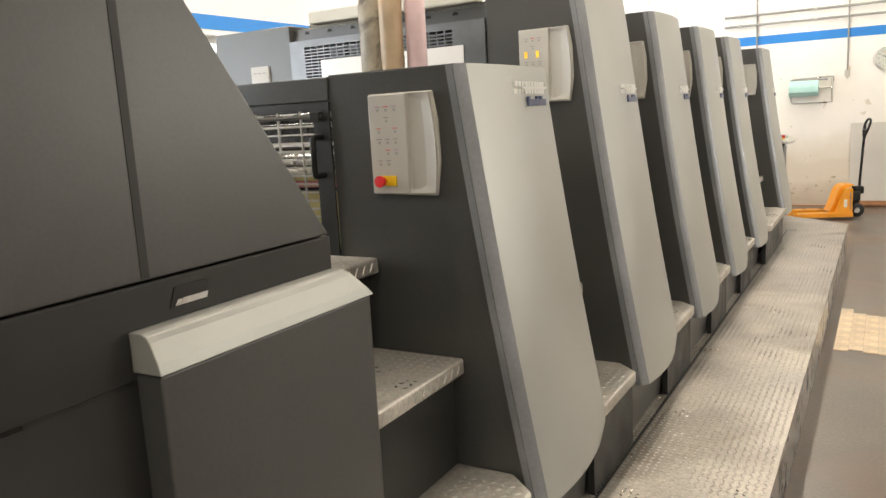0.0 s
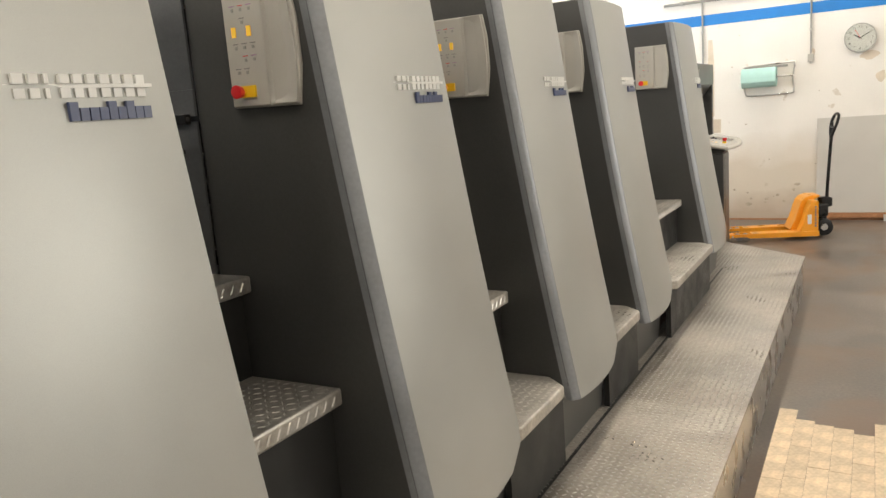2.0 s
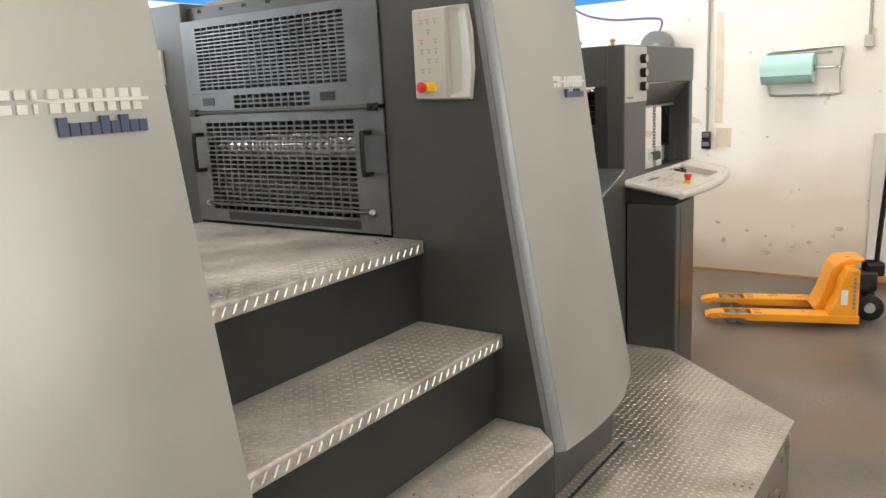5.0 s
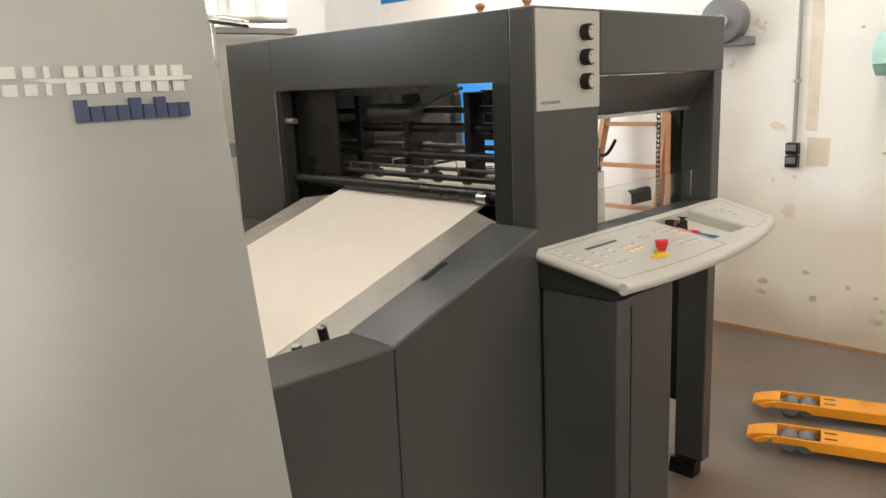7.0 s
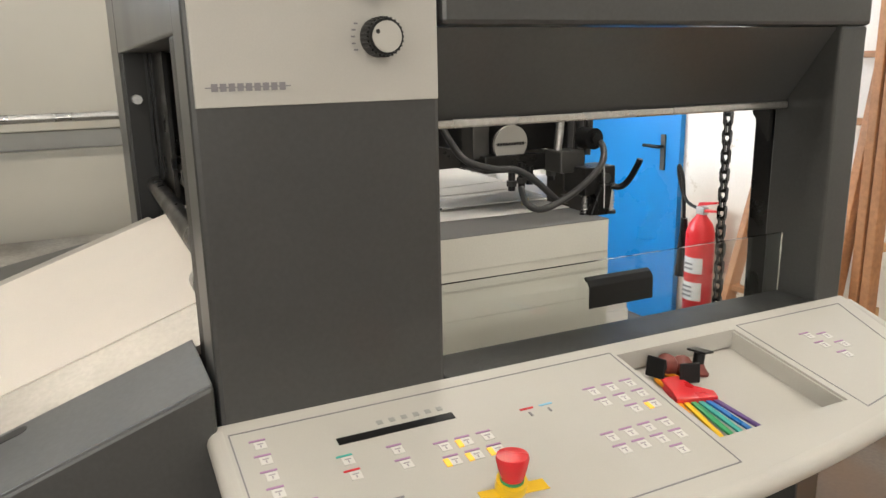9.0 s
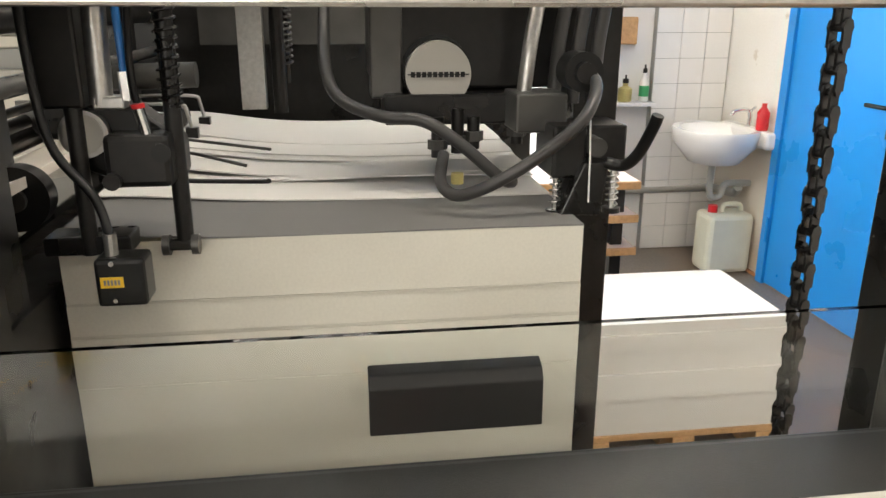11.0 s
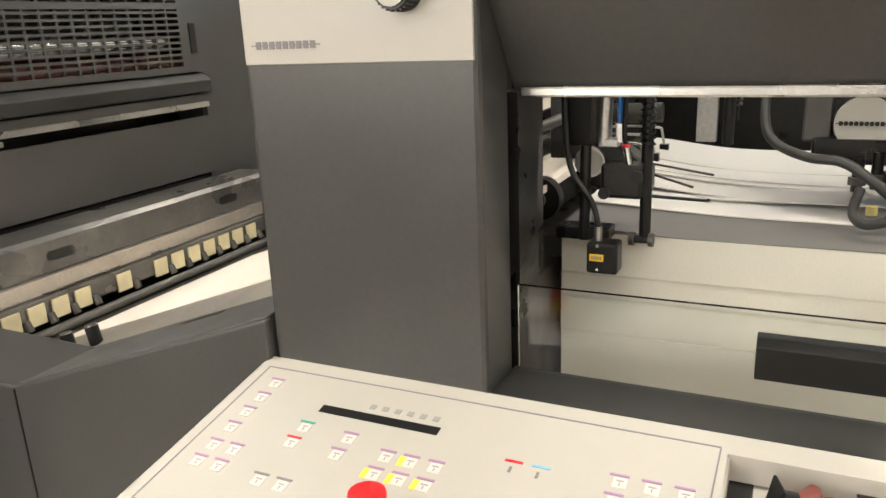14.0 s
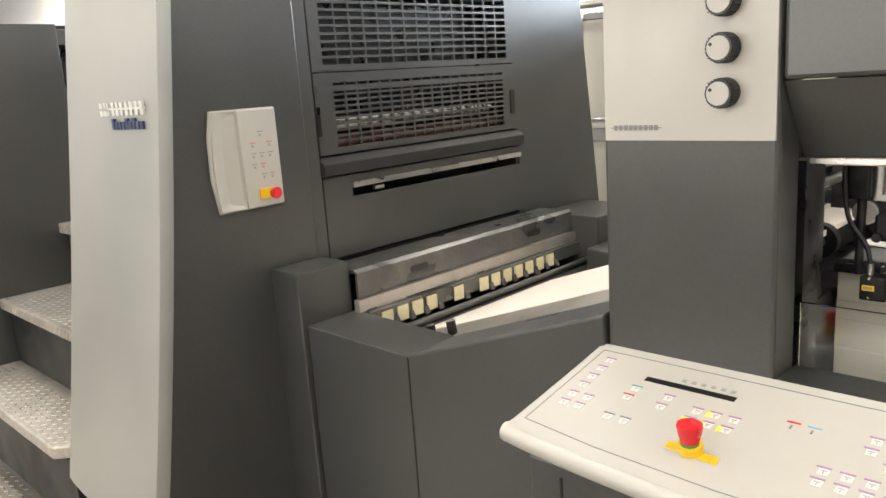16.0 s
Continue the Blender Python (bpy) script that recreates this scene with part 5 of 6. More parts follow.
for a, b in ((-1.3915, -1.290), (-2.1305, -2.33)):
    bm = bmesh.new()
    ring = []
    for x, y, drop in ((a, 8.50, 0.002), (a, 9.42, 0.002), (b, 9.42, 0.030), (b, 8.50, 0.030)):
        ring.append((bm.verts.new((x, y, belt_z(y) - drop)), bm.verts.new((x, y, belt_z(y) - drop - 0.014))))
    bm.faces.new([r[0] for r in ring])
    bm.faces.new([r[1] for r in ring][::-1])
    for i in range(4):
        j = (i + 1) % 4
        bm.faces.new((ring[i][0], ring[i][1], ring[j][1], ring[j][0]))
    part("side_rail", bm, SATIN, tb, "scuffed bare steel side rail")
slot = bmesh.new()
ring = []
for i in range(16):
    a = 2 * math.pi * i / 16
    ring.append((-1.272 + 0.011 * math.cos(a), 9.127 + (0.037 if math.sin(a) > 0 else -0.037) + 0.011 * math.sin(a)))
top = [slot.verts.new((x, y, 1.0325 + 0.3523 * (y - 8.832) + 0.0008)) for x, y in ring]
low = [slot.verts.new((v.co.x, v.co.y, v.co.z - 0.02)) for v in top]
slot.faces.new(top)
for i in range(16):
    slot.faces.new((top[i], low[i], low[(i + 1) % 16], top[(i + 1) % 16]))
part("rail_slot", slot, BLACK, tb, "dark oblong pull slot")
for y in (8.78, 8.70):
    part("side_knob", rod((-1.33, y, belt_z(y) - 0.02), (-1.33, y - 0.008, belt_z(y) + 0.018), 0.0135, seg=20), BLACK, tb, "black knurled side knob", smooth=40)
    part("knob_cap", rod((-1.33, y - 0.008, belt_z(y) + 0.018), (-1.33, y - 0.0085, belt_z(y) + 0.021), 0.0115, seg=20), STEEL, tb)
part("under_belt", prism([(8.46, 0.2), (9.39, 0.2), (9.39, 1.10), (8.60, 0.90), (8.46, 0.90)], "x", -2.32, -1.262), BLACKMETAL, tb)
# register end: worn steel steps, sheet stops and pale cover pieces
rg = part("register_plate", prism([(8.285, 1.155), (8.425, 1.16), (8.44, 1.15), (8.44, 1.075), (8.43, 1.072), (8.43, 1.148), (8.285, 1.145)], "x", -2.40, -1.288), WORNSTEEL, tb, "worn grey cover plate with pull holes")
for x in (-1.545, -2.15):
    ring = [(x + (0.028 if math.cos(q) > 0 else -0.028) + 0.0125 * math.cos(q), 1.113 + 0.0125 * math.sin(q)) for q in (2 * math.pi * i / 20 for i in range(20))]
    part("pull_hole", prism(ring, "y", 8.4385, 8.4408), BLACK, rg)
part("worn_strip", box(-2.40, -1.275, 8.431, 8.455, 1.035, 1.072), SATIN, rg, "worn bare metal strip")
part("worn_strip", box(-2.40, -1.275, 8.431, 8.475, 0.985, 1.032), WORNSTEEL, rg)
part("edge_strip", box(-2.38, -1.30, 8.4552, 8.4572, 1.0345, 1.0385), STEEL, rg, "bright worn edge")
for i in range(14):
    x = -1.36 - i * 0.064
    if i in (4, 6):
        continue
    part("stop_cover", box(x - 0.022, x + 0.022, 8.477, 8.482, 0.978, 1.024), STOPCREAM, rg, "cream plastic stop cover")
    part("sheet_stop", rod((x - 0.034, 8.49, 0.972), (x - 0.034, 8.478, 0.995), 0.010, seg=10), GUNMETAL, rg)
part("front_shaft", rod((-2.40, 8.50, 0.958), (-1.28, 8.50, 0.958), 0.012, seg=14), GUNMETAL, rg, smooth=40)
part("side_lay", box(-1.38, -1.31, 8.545, 8.60, belt_z(8.57), belt_z(8.57) + 0.02), BLACKMETAL, tb, "black side lay block", bevel=0.005)
part("floor_plate", box(-2.40, -1.27, 8.44, 8.64, 0.925, 0.945), GUNMETAL, tb)

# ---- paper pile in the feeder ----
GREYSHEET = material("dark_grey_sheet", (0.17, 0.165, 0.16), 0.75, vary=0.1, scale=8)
pile = thing("paper_pile", "tall pile of pale paper sheets on the feeder lift", "paper pile")
z = 0.30
rnd = random.Random(4)
layers = [0.46, 0.24, 0.12, 0.057, 0.004, 0.034, 0.003, 0.066]
for i, h in enumerate(layers):
    j = rnd.uniform(-0.0010, 0.0010)
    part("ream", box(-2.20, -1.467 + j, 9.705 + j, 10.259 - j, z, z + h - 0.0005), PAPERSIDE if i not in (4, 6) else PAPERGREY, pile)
    z += h
PILE_TOP = z
for k in range(7):
    bm = bmesh.new()
    nx, ny = 14, 22
    ax, bx = -2.20 + k * 0.004, -1.467 if k == 0 else -1.575 - 0.055 * k + (0.02 if k % 2 else -0.015)
    ph = rnd.uniform(0, 6)
    rows = []
    for i in range(nx + 1):
        row = []
        for j in range(ny + 1):
            x, y = ax + (bx - ax) * i / nx, 9.705 + 0.554 * j / ny
            lift = 0.020 * math.exp(-((y - 9.705) / 0.13) ** 2) * (0.5 + 0.5 * k / 6)
            wave = 0.0022 * math.sin(7 * x + ph) * math.sin(9 * y + ph) + 0.0032 * (k if i < nx else k * 0.9)
            row.append(bm.verts.new((x, y, PILE_TOP + 0.0006 + lift + wave + 0.0026 * (math.sin(11 * y + ph) + 1) * (k > 1))))
        rows.append(row)
    for a, b in zip(rows, rows[1:]):
        for j in range(ny):
            bm.faces.new((a[j], a[j + 1], b[j + 1], b[j]))
    ext = bmesh.ops.extrude_face_region(bm, geom=bm.faces[:])
    bmesh.ops.translate(bm, vec=(0, 0, -0.0018), verts=[v for v in ext["geom"] if isinstance(v, bmesh.types.BMVert)])
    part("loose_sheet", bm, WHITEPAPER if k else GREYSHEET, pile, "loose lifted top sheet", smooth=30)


# ---- along the north wall ----
def conduit(x, z0, z1, y=WALL_Y - 0.014):
    e = thing("conduit", "thin grey metal conduit clipped up the wall", "conduit", "wall conduits", at=(x, y, 0))
    part("tube", rod((0, 0, z0), (0, 0, z1), 0.011, seg=12), GREYBAND, e, smooth=40)
    n = 4
    for i in range(n):
        z = z0 + (z1 - z0) * (i + 0.5) / n
        part("clip", box(-0.02, 0.02, -0.012, 0.014, z - 0.009, z + 0.009), STEEL, e, bevel=0.002)


conduit(-1.556, 1.22, 4.1)
conduit(-0.365, 1.93, 4.1)
e = thing("socket", "black double wall socket below the conduit", "socket", at=(-1.557, WALL_Y - 0.0, 1.145))
for dz in (-0.038, 0.038):
    h = part("housing", box(-0.036, 0.036, -0.05, 0, dz - 0.035, dz + 0.035), BLACK, e, bevel=0.005)
    part("flap", box(-0.028, 0.028, -0.056, -0.049, dz - 0.012, dz + 0.026), SLATE, h, bevel=0.002)
e = thing("junction_box", "small cream junction box on the wall", "junction box", at=(-0.365, WALL_Y, 1.88))
part("housing", box(-0.032, 0.032, -0.045, 0, -0.04, 0.05), CREAM, e, bevel=0.006)
part("gland", rod((0, -0.022, -0.062), (0, -0.022, -0.04), 0.012, seg=12), CREAM, e)
for i, z in enumerate((2.66, 2.80)):
    e = thing("pipe_run", "grey pipe running level along the upper wall", "pipe", "upper wall pipes", at=(0, WALL_Y - 0.05, z))
    part("tube", rod((-2.0, 0, 0), (RIGHT_X - 0.02, 0, 0.0), 0.017, seg=14), GREYBAND, e, smooth=40)
    for k in range(7):
        part("bracket", box(-1.8 + k, -1.77 + k, -0.02, 0.05, -0.025, 0.025), STEEL, e, bevel=0.002)

# paper roll on a wire holder
e = thing("towel_holder", "bent steel wire holder with a pale teal paper roll", "paper roll holder", at=(0, 0, 0))
yw, yo = WALL_Y - 0.012, WALL_Y - 0.15
fr = hose([(-0.55, yw, 1.66), (-0.545, yw, 1.54), (-0.565, yw, 1.505), (-0.80, yw, 1.497), (-1.03, yw, 1.50), (-1.07, yw, 1.53), (-1.085, yw, 1.62), (-1.085, yw, 1.80), (-1.06, yw, 1.838), (-0.80, yw, 1.85), (-0.57, yw, 1.862), (-0.535, yw, 1.84), (-0.545, yw, 1.75), (-0.55, yw, 1.66)], 0.010, seg=10, steps=5)
part("wire_frame", fr, STEEL, e, smooth=60)
part("tear_bar", box(-1.07, -0.60, WALL_Y - 0.09, WALL_Y - 0.05, 1.808, 1.832), GREYBAND, e, bevel=0.004)
part("spindle", rod((-1.10, yo + 0.01, 1.705), (-0.545, yo + 0.01, 1.705), 0.010, seg=12), STEEL, e, smooth=40)
part("spindle_arm", rod((-0.55, yo + 0.01, 1.705), (-0.55, yw, 1.70), 0.010, seg=10), STEEL, e)
part("spindle_arm", rod((-1.098, yo + 0.01, 1.705), (-1.09, yw, 1.70), 0.010, seg=10), STEEL, e)
rl = part("paper_roll", rod((-1.09, yo, 1.705), (-0.715, yo, 1.705), 0.112, seg=48), TEAL, e, "pale teal paper roll", smooth=40)
part("core", rod((-1.092, yo, 1.705), (-0.713, yo, 1.705), 0.03, seg=20), BLACK, rl)
part("loose_end", prism([(yo - 0.113, 1.70), (yo - 0.116, 1.70), (yo - 0.118, 1.655), (yo - 0.108, 1.652)], "x", -1.088, -0.717), TEAL, rl)

# hose reel with dangling air lines
e = thing("hose_reel", "grey wall-mounted air hose reel with blue air line", "hose reel", at=(-1.97, WALL_Y - 0.10, 1.95))
part("drum", rod((0, -0.06, 0), (0, 0.06, 0), 0.135, seg=40), SLATE, e, smooth=40, bevel=0.012)
part("hub", rod((0.01, -0.085, -0.01), (0.01, -0.055, -0.01), 0.042, seg=24), GREYBAND, e, smooth=40)
part("hub_bore", rod((0.01, -0.088, -0.01), (0.01, -0.084, -0.01), 0.018, seg=18), BLACK, e)
part("mount", box(-0.10, 0.15, -0.02, 0.10, -0.15, -0.10), SLATE, e, bevel=0.004)
part("supply_hose", hose([(0.02, 0.0, 0.13), (0.03, 0.02, 0.22), (-0.10, 0.05, 0.25), (-0.45, 0.06, 0.27), (-0.75, 0.07, 0.36), (-0.95, 0.08, 0.55)], 0.009, seg=8), PURPLE, e, smooth=60)
part("air_line", hose([(-0.10, -0.02, -0.12), (-0.11, -0.03, -0.22), (-0.09, -0.03, -0.29), (-0.05, -0.03, -0.22), (-0.045, -0.02, -0.13)], 0.006, seg=8), BLUEPRINT, e, smooth=60)
part("red_line", hose([(-0.13, -0.02, -0.12), (-0.15, -0.03, -0.19), (-0.13, -0.03, -0.25)], 0.004, seg=8), RED, e, smooth=60)
part("stop_ball", ball((-0.055, -0.03, -0.20), 0.022), BLACK, e, smooth=60)

# clock
e = thing("clock", "round cream wall clock with dark numerals and a red hand", "clock", at=(0.13, WALL_Y, 2.05))
part("case", rod((0, -0.05, 0), (0, 0, 0), 0.16, seg=56), GREYBAND, e, smooth=40)
part("face", rod((0, -0.053, 0), (0, -0.0495, 0), 0.148, seg=56), CREAM, e)
for i in range(12):
    a = radians(30 * i)
    cx, cz = 0.118 * math.sin(a), 0.118 * math.cos(a)
    cu = bpy.data.curves.new("numeral", "FONT")
    cu.body = str(i if i else 12)
    cu.size, cu.align_x, cu.align_y, cu.extrude = 0.036, "CENTER", "CENTER", 0.0006
    me = bpy.data.meshes.new("numeral")
    tmp = bpy.data.objects.new("numeral", cu)
    scene.collection.objects.link(tmp)
    me = bpy.data.meshes.new_from_object(tmp.evaluated_get(bpy.context.evaluated_depsgraph_get()))
    bpy.data.objects.remove(tmp)
    me.materials.clear()
    me.materials.append(BLACK)
    ob = new("numeral", me)
    ob.parent = e
    ob.matrix_basis = pose(cx, -0.0545, cz, 90, 0, 0)
for ang, ln, w, m in ((300, 0.075, 0.006, BLACK), (60, 0.105, 0.004, BLACK), (330, 0.11, 0.0025, RED)):
    a = radians(ang)
    bm = box(-w, w, -0.0575, -0.0555, -0.015, ln)
    part("clock_pointer", moved(bm, Matrix.Rotation(a, 4, "Y")), m, e)
gl = part("glass", rod((0, -0.062, 0), (0, -0.060, 0), 0.150, seg=48), GLASSMAT, e)
gl.visible_shadow = False

# pale board standing against the wall on a dark rail
e = thing("board", "pale grey board leaning on the wall above a dark rail", "board", at=(0, 0, 0))
part("sheet", box(-0.292, 1.25, WALL_Y - 0.03, WALL_Y - 0.006, 0.09, 1.19), BOARD, e, bevel=0.003)
part("foot_rail", box(-0.30, 1.27, WALL_Y - 0.05, WALL_Y - 0.004, 0.03, 0.088), LADDERWOOD, e, bevel=0.003)
part("rail_foot", box(0.40, 0.50, WALL_Y - 0.10, WALL_Y - 0.05, 0.0, 0.07), BOARD, e)

structure("baseboard", box(LEFT_X + 0.3, RIGHT_X, WALL_Y - 0.012, WALL_Y + 0.001, 0.0, 0.018), LADDERWOOD, "worn reddish wall foot strip", "baseboard")

# pallet truck
jk = thing("pallet_truck", "orange-yellow hand pallet truck with a black handle", "pallet truck", at=(-1.155, 11.07, 0), rz=20)
for s in (-0.195, 0.195):
    lo, hi = s - 0.075, s + 0.075
    fk_bm = bmesh.new()
    side = [(0.0, 0.050), (0.012, 0.062), (0.05, 0.076), (0.10, 0.084), (0.93, 0.084), (0.93, 0.030), (0.24, 0.036), (0.21, 0.052), (0.06, 0.050), (0.02, 0.042)]
    prism(side, "y", lo, lo + 0.012, fk_bm)
    prism(side, "y", hi - 0.012, hi, fk_bm)
    box(0.27, 0.93, lo + 0.0118, hi - 0.0118, 0.077, 0.0838, fk_bm)
    prism([(-0.030, 0.052), (-0.022, 0.064), (0.01, 0.076), (0.05, 0.082), (0.095, 0.0842), (0.095, 0.072), (0.0, 0.044), (-0.022, 0.044)], "y", lo + 0.022, hi - 0.022, fk_bm)
    fk = part("fork", fk_bm, ORANGE, jk, "scuffed orange-yellow fork", bevel=0.004)
    for x in (0.145, 0.22):
        part("roller", rod((x, s - 0.045, 0.042), (x, s + 0.045, 0.042), 0.037, seg=24), SLATE, fk, "grey nylon roller", smooth=40)
    for dy in (-0.03, 0.03):
        part("slot", box(0.285, 0.335, s + dy - 0.007, s + dy + 0.007, 0.0830, 0.0846), BLACKMETAL, fk)
    part("axle_bolt", rod((0.07, lo - 0.004, 0.062), (0.07, hi + 0.004, 0.062), 0.010, seg=12), STEEL, fk)
    part("link_rod", rod((0.20, s, 0.045), (0.80, s, 0.055), 0.012, seg=10), BLACKMETAL, fk)
shell = prism([(0.680, 0.084), (0.735, 0.20), (0.770, 0.32), (0.795, 0.385), (0.835, 0.425), (0.890, 0.440), (0.980, 0.438), (0.980, 0.425), (0.900, 0.39), (0.900, 0.040), (0.840, 0.040), (0.840, 0.084)], "y", -0.125, 0.125)
part("body", shell, ORANGE, jk, "orange-yellow steel body", bevel=0.012)
for s in (-1, 1):
    gusset = prism([(0.740, 0.084), (0.790, 0.20), (0.815, 0.31), (0.855, 0.40), (0.925, 0.40), (0.925, 0.040), (0.780, 0.040)], "y", s * 0.115, s * 0.262)
    part("shoulder", gusset, ORANGE, jk, bevel=0.014)
for i in range(8):
    part("side_bar_mark", box(0.885, 0.902, -0.2645, -0.2615, 0.13 + i * 0.028, 0.150 + i * 0.028), INK, jk)
part("white_label", box(0.815, 0.855, -0.2640, -0.2612, 0.16, 0.26), CERAMIC, jk)
part("pump", box(0.930, 1.080, -0.075, 0.075, 0.20, 0.34), BLACKMETAL, jk, bevel=0.02)
part("pump_cylinder", rod((1.035, 0, 0.10), (1.035, 0, 0.40), 0.045, seg=24), BLACKMETAL, jk, smooth=40)
part("tiller_yoke", box(1.005, 1.125, -0.06, 0.06, 0.30, 0.40), BLACK, jk, bevel=0.02)
for s in (-0.06, 0.06):
    part("steer_wheel", rod((1.035, s - 0.025, 0.090), (1.035, s + 0.025, 0.090), 0.090, seg=32), BLACK, jk, "black steering wheel roller", smooth=40, bevel=0.006)
    part("wheel_hub", rod((1.035, s - 0.028, 0.090), (1.035, s + 0.028, 0.090), 0.035, seg=20), STEEL, jk)
part("tiller", hose([(1.080, 0, 0.36), (1.085, 0, 0.50), (1.100, -0.005, 0.80), (1.115, -0.01, 1.06)], 0.0165, seg=14), BLACKMETAL, jk, smooth=60)
part("grip_loop", hose([(1.115, -0.01, 1.03), (1.125, -0.055, 1.10), (1.145, -0.085, 1.18), (1.165, -0.065, 1.245), (1.170, 0, 1.265), (1.165, 0.065, 1.245), (1.145, 0.085, 1.18), (1.125, 0.055, 1.10), (1.115, 0.01, 1.03)], 0.015, seg=12, steps=5), BLACK, jk, "black looped grip", smooth=60)
part("grip_bridge", rod((1.130, -0.07, 1.13), (1.130, 0.07, 1.13), 0.010, seg=10), BLACK, jk)
part("release_lever", hose([(1.125, 0, 1.08), (1.130, 0, 1.17), (1.115, -0.03, 1.20)], 0.007, seg=8), BLACK, jk, smooth=60)

# ---- nook beyond the feeder ----
dr = thing("door_1", "bright blue painted steel door, closed, with a black lever", "door", kind="structure", at=(-4.55, WALL_Y, 0))
part("leaf", box(0.03, 0.92, -0.02, -0.002, 0.008, 2.03), DOORBLUE, dr, bevel=0.003)
fr = box(-0.035, 0.03, -0.035, 0.0, 0.0, 2.09)
box(0.92, 0.985, -0.035, 0.0, 0.0, 2.09, fr)
box(0.03, 0.92, -0.035, 0.0, 2.03, 2.09, fr)
part("door_frame", fr, DOORBLUE, dr)
hp = part("lock_plate", box(0.815, 0.855, -0.028, -0.019, 0.96, 1.17), GUNMETAL, dr, bevel=0.003)
part("door_handle", hose([(0.835, -0.028, 1.10), (0.835, -0.06, 1.10), (0.81, -0.066, 1.10), (0.71, -0.066, 1.10)], 0.010, seg=10, steps=4), BLACK, hp, "black door lever", smooth=60)
for z in (0.25, 1.75):
    part("hinge", rod((0.025, -0.04, z), (0.025, -0.04, z + 0.14), 0.011, seg=12), DOORBLUE, dr)

ex = thing("fire_extinguisher", "red carbon dioxide fire extinguisher with a white label", "fire extinguisher", at=(-3.285, WALL_Y - 0.11, 0.20))
ex.matrix_basis = Matrix.LocRotScale((-3.285, WALL_Y - 0.112, 0.20), None, (1.12, 1.12, 1.03))
part("cylinder", spun([(0.058, 0), (0.068, 0.02), (0.068, 0.46), (0.055, 0.51), (0.03, 0.545), (0.022, 0.56)], (0, 0, 0), 32), RED, ex, smooth=40)
for z0, z1 in ((0.10, 0.20), (0.25, 0.335)):
    arc = [(0.0688 * math.cos(q), 0.0688 * math.sin(q)) for q in (radians(-150 + 12 * i) for i in range(11))]
    part("label", prism(arc + [(0.9 * x, 0.9 * y) for x, y in arc[::-1]], "z", z0, z1), CERAMIC, ex, "white printed label")
for z in (0.12, 0.145, 0.17, 0.27, 0.295):
    part("label_bar", box(-0.030, 0.025, -0.0702, -0.0640, z, z + 0.010), INK, ex)
part("valve", box(-0.022, 0.03, -0.018, 0.018, 0.56, 0.60), STEEL, ex, bevel=0.004)
part("carry_lever", prism([(-0.02, 0.60), (0.10, 0.63), (0.105, 0.642), (-0.01, 0.622)], "y", -0.012, 0.012), RED, ex, bevel=0.002)
part("carry_lever", prism([(0.0, 0.57), (0.10, 0.585), (0.10, 0.595), (0.0, 0.588)], "y", -0.012, 0.012), RED, ex, bevel=0.002)
part("discharge_hose", hose([(-0.02, 0, 0.585), (-0.10, -0.01, 0.62), (-0.155, -0.01, 0.74), (-0.16, -0.01, 0.80), (-0.125, -0.01, 0.72), (-0.105, -0.01, 0.50)], 0.009, seg=10), BLACK, ex, smooth=60)
part("horn", rod((-0.105, -0.01, 0.52), (-0.105, -0.01, 0.20), 0.016, seg=18, r2=0.035), BLACK, ex, smooth=40)
part("bracket", box(-0.03, 0.03, 0.06, 0.10, 0.40, 0.46), STEEL, ex)

ld = thing("ladder", "old brown wooden ladder leaning on the wall", "ladder", at=(0, 0, 0))
for xb, xt in ((-2.92, -2.75), (-2.31, -2.33)):
    bm = bmesh.new()
    lo = [(xb - 0.02, 11.98), (xb + 0.02, 11.98), (xb + 0.02, 12.05), (xb - 0.02, 12.05)]
    up = [(xt - 0.02, 12.30), (xt + 0.02, 12.30), (xt + 0.02, 12.37), (xt - 0.02, 12.37)]
    a = [bm.verts.new((x, y, 0.0)) for x, y in lo]
    b = [bm.verts.new((x, y, 1.80)) for x, y in up]
    bm.faces.new(a[::-1])
    bm.faces.new(b)
    for i in range(4):
        bm.faces.new((a[i], a[(i + 1) % 4], b[(i + 1) % 4], b[i]))
    part("rail", bm, LADDERWOOD, ld, bevel=0.004)
for i in range(6):
    s = (0.23 + i * 0.275) / 1.80
    xa, xb, y, z = -2.92 + 0.17 * s, -2.31 - 0.02 * s, 12.015 + 0.32 * s, 1.80 * s
    part("rung", box(xa, xb, y - 0.02, y + 0.02, z - 0.014, z + 0.014), LADDERWOOD, ld, bevel=0.003)
rk = thing("wooden_rack", "brown wooden rack with paint-spotted uprights", "rack", at=(-2.225, 12.18, 0))
for x in (-0.026, 0.026):
    part("upright", box(x - 0.020, x + 0.020, -0.03, 0.03, 0, 1.95), LADDERWOOD, rk, bevel=0.004)
for i in range(6):
    part("cross_slat", box(-0.046, 0.046, 0.031, 0.05, 0.25 + i * 0.28, 0.29 + i * 0.28), WOOD, rk, bevel=0.003)

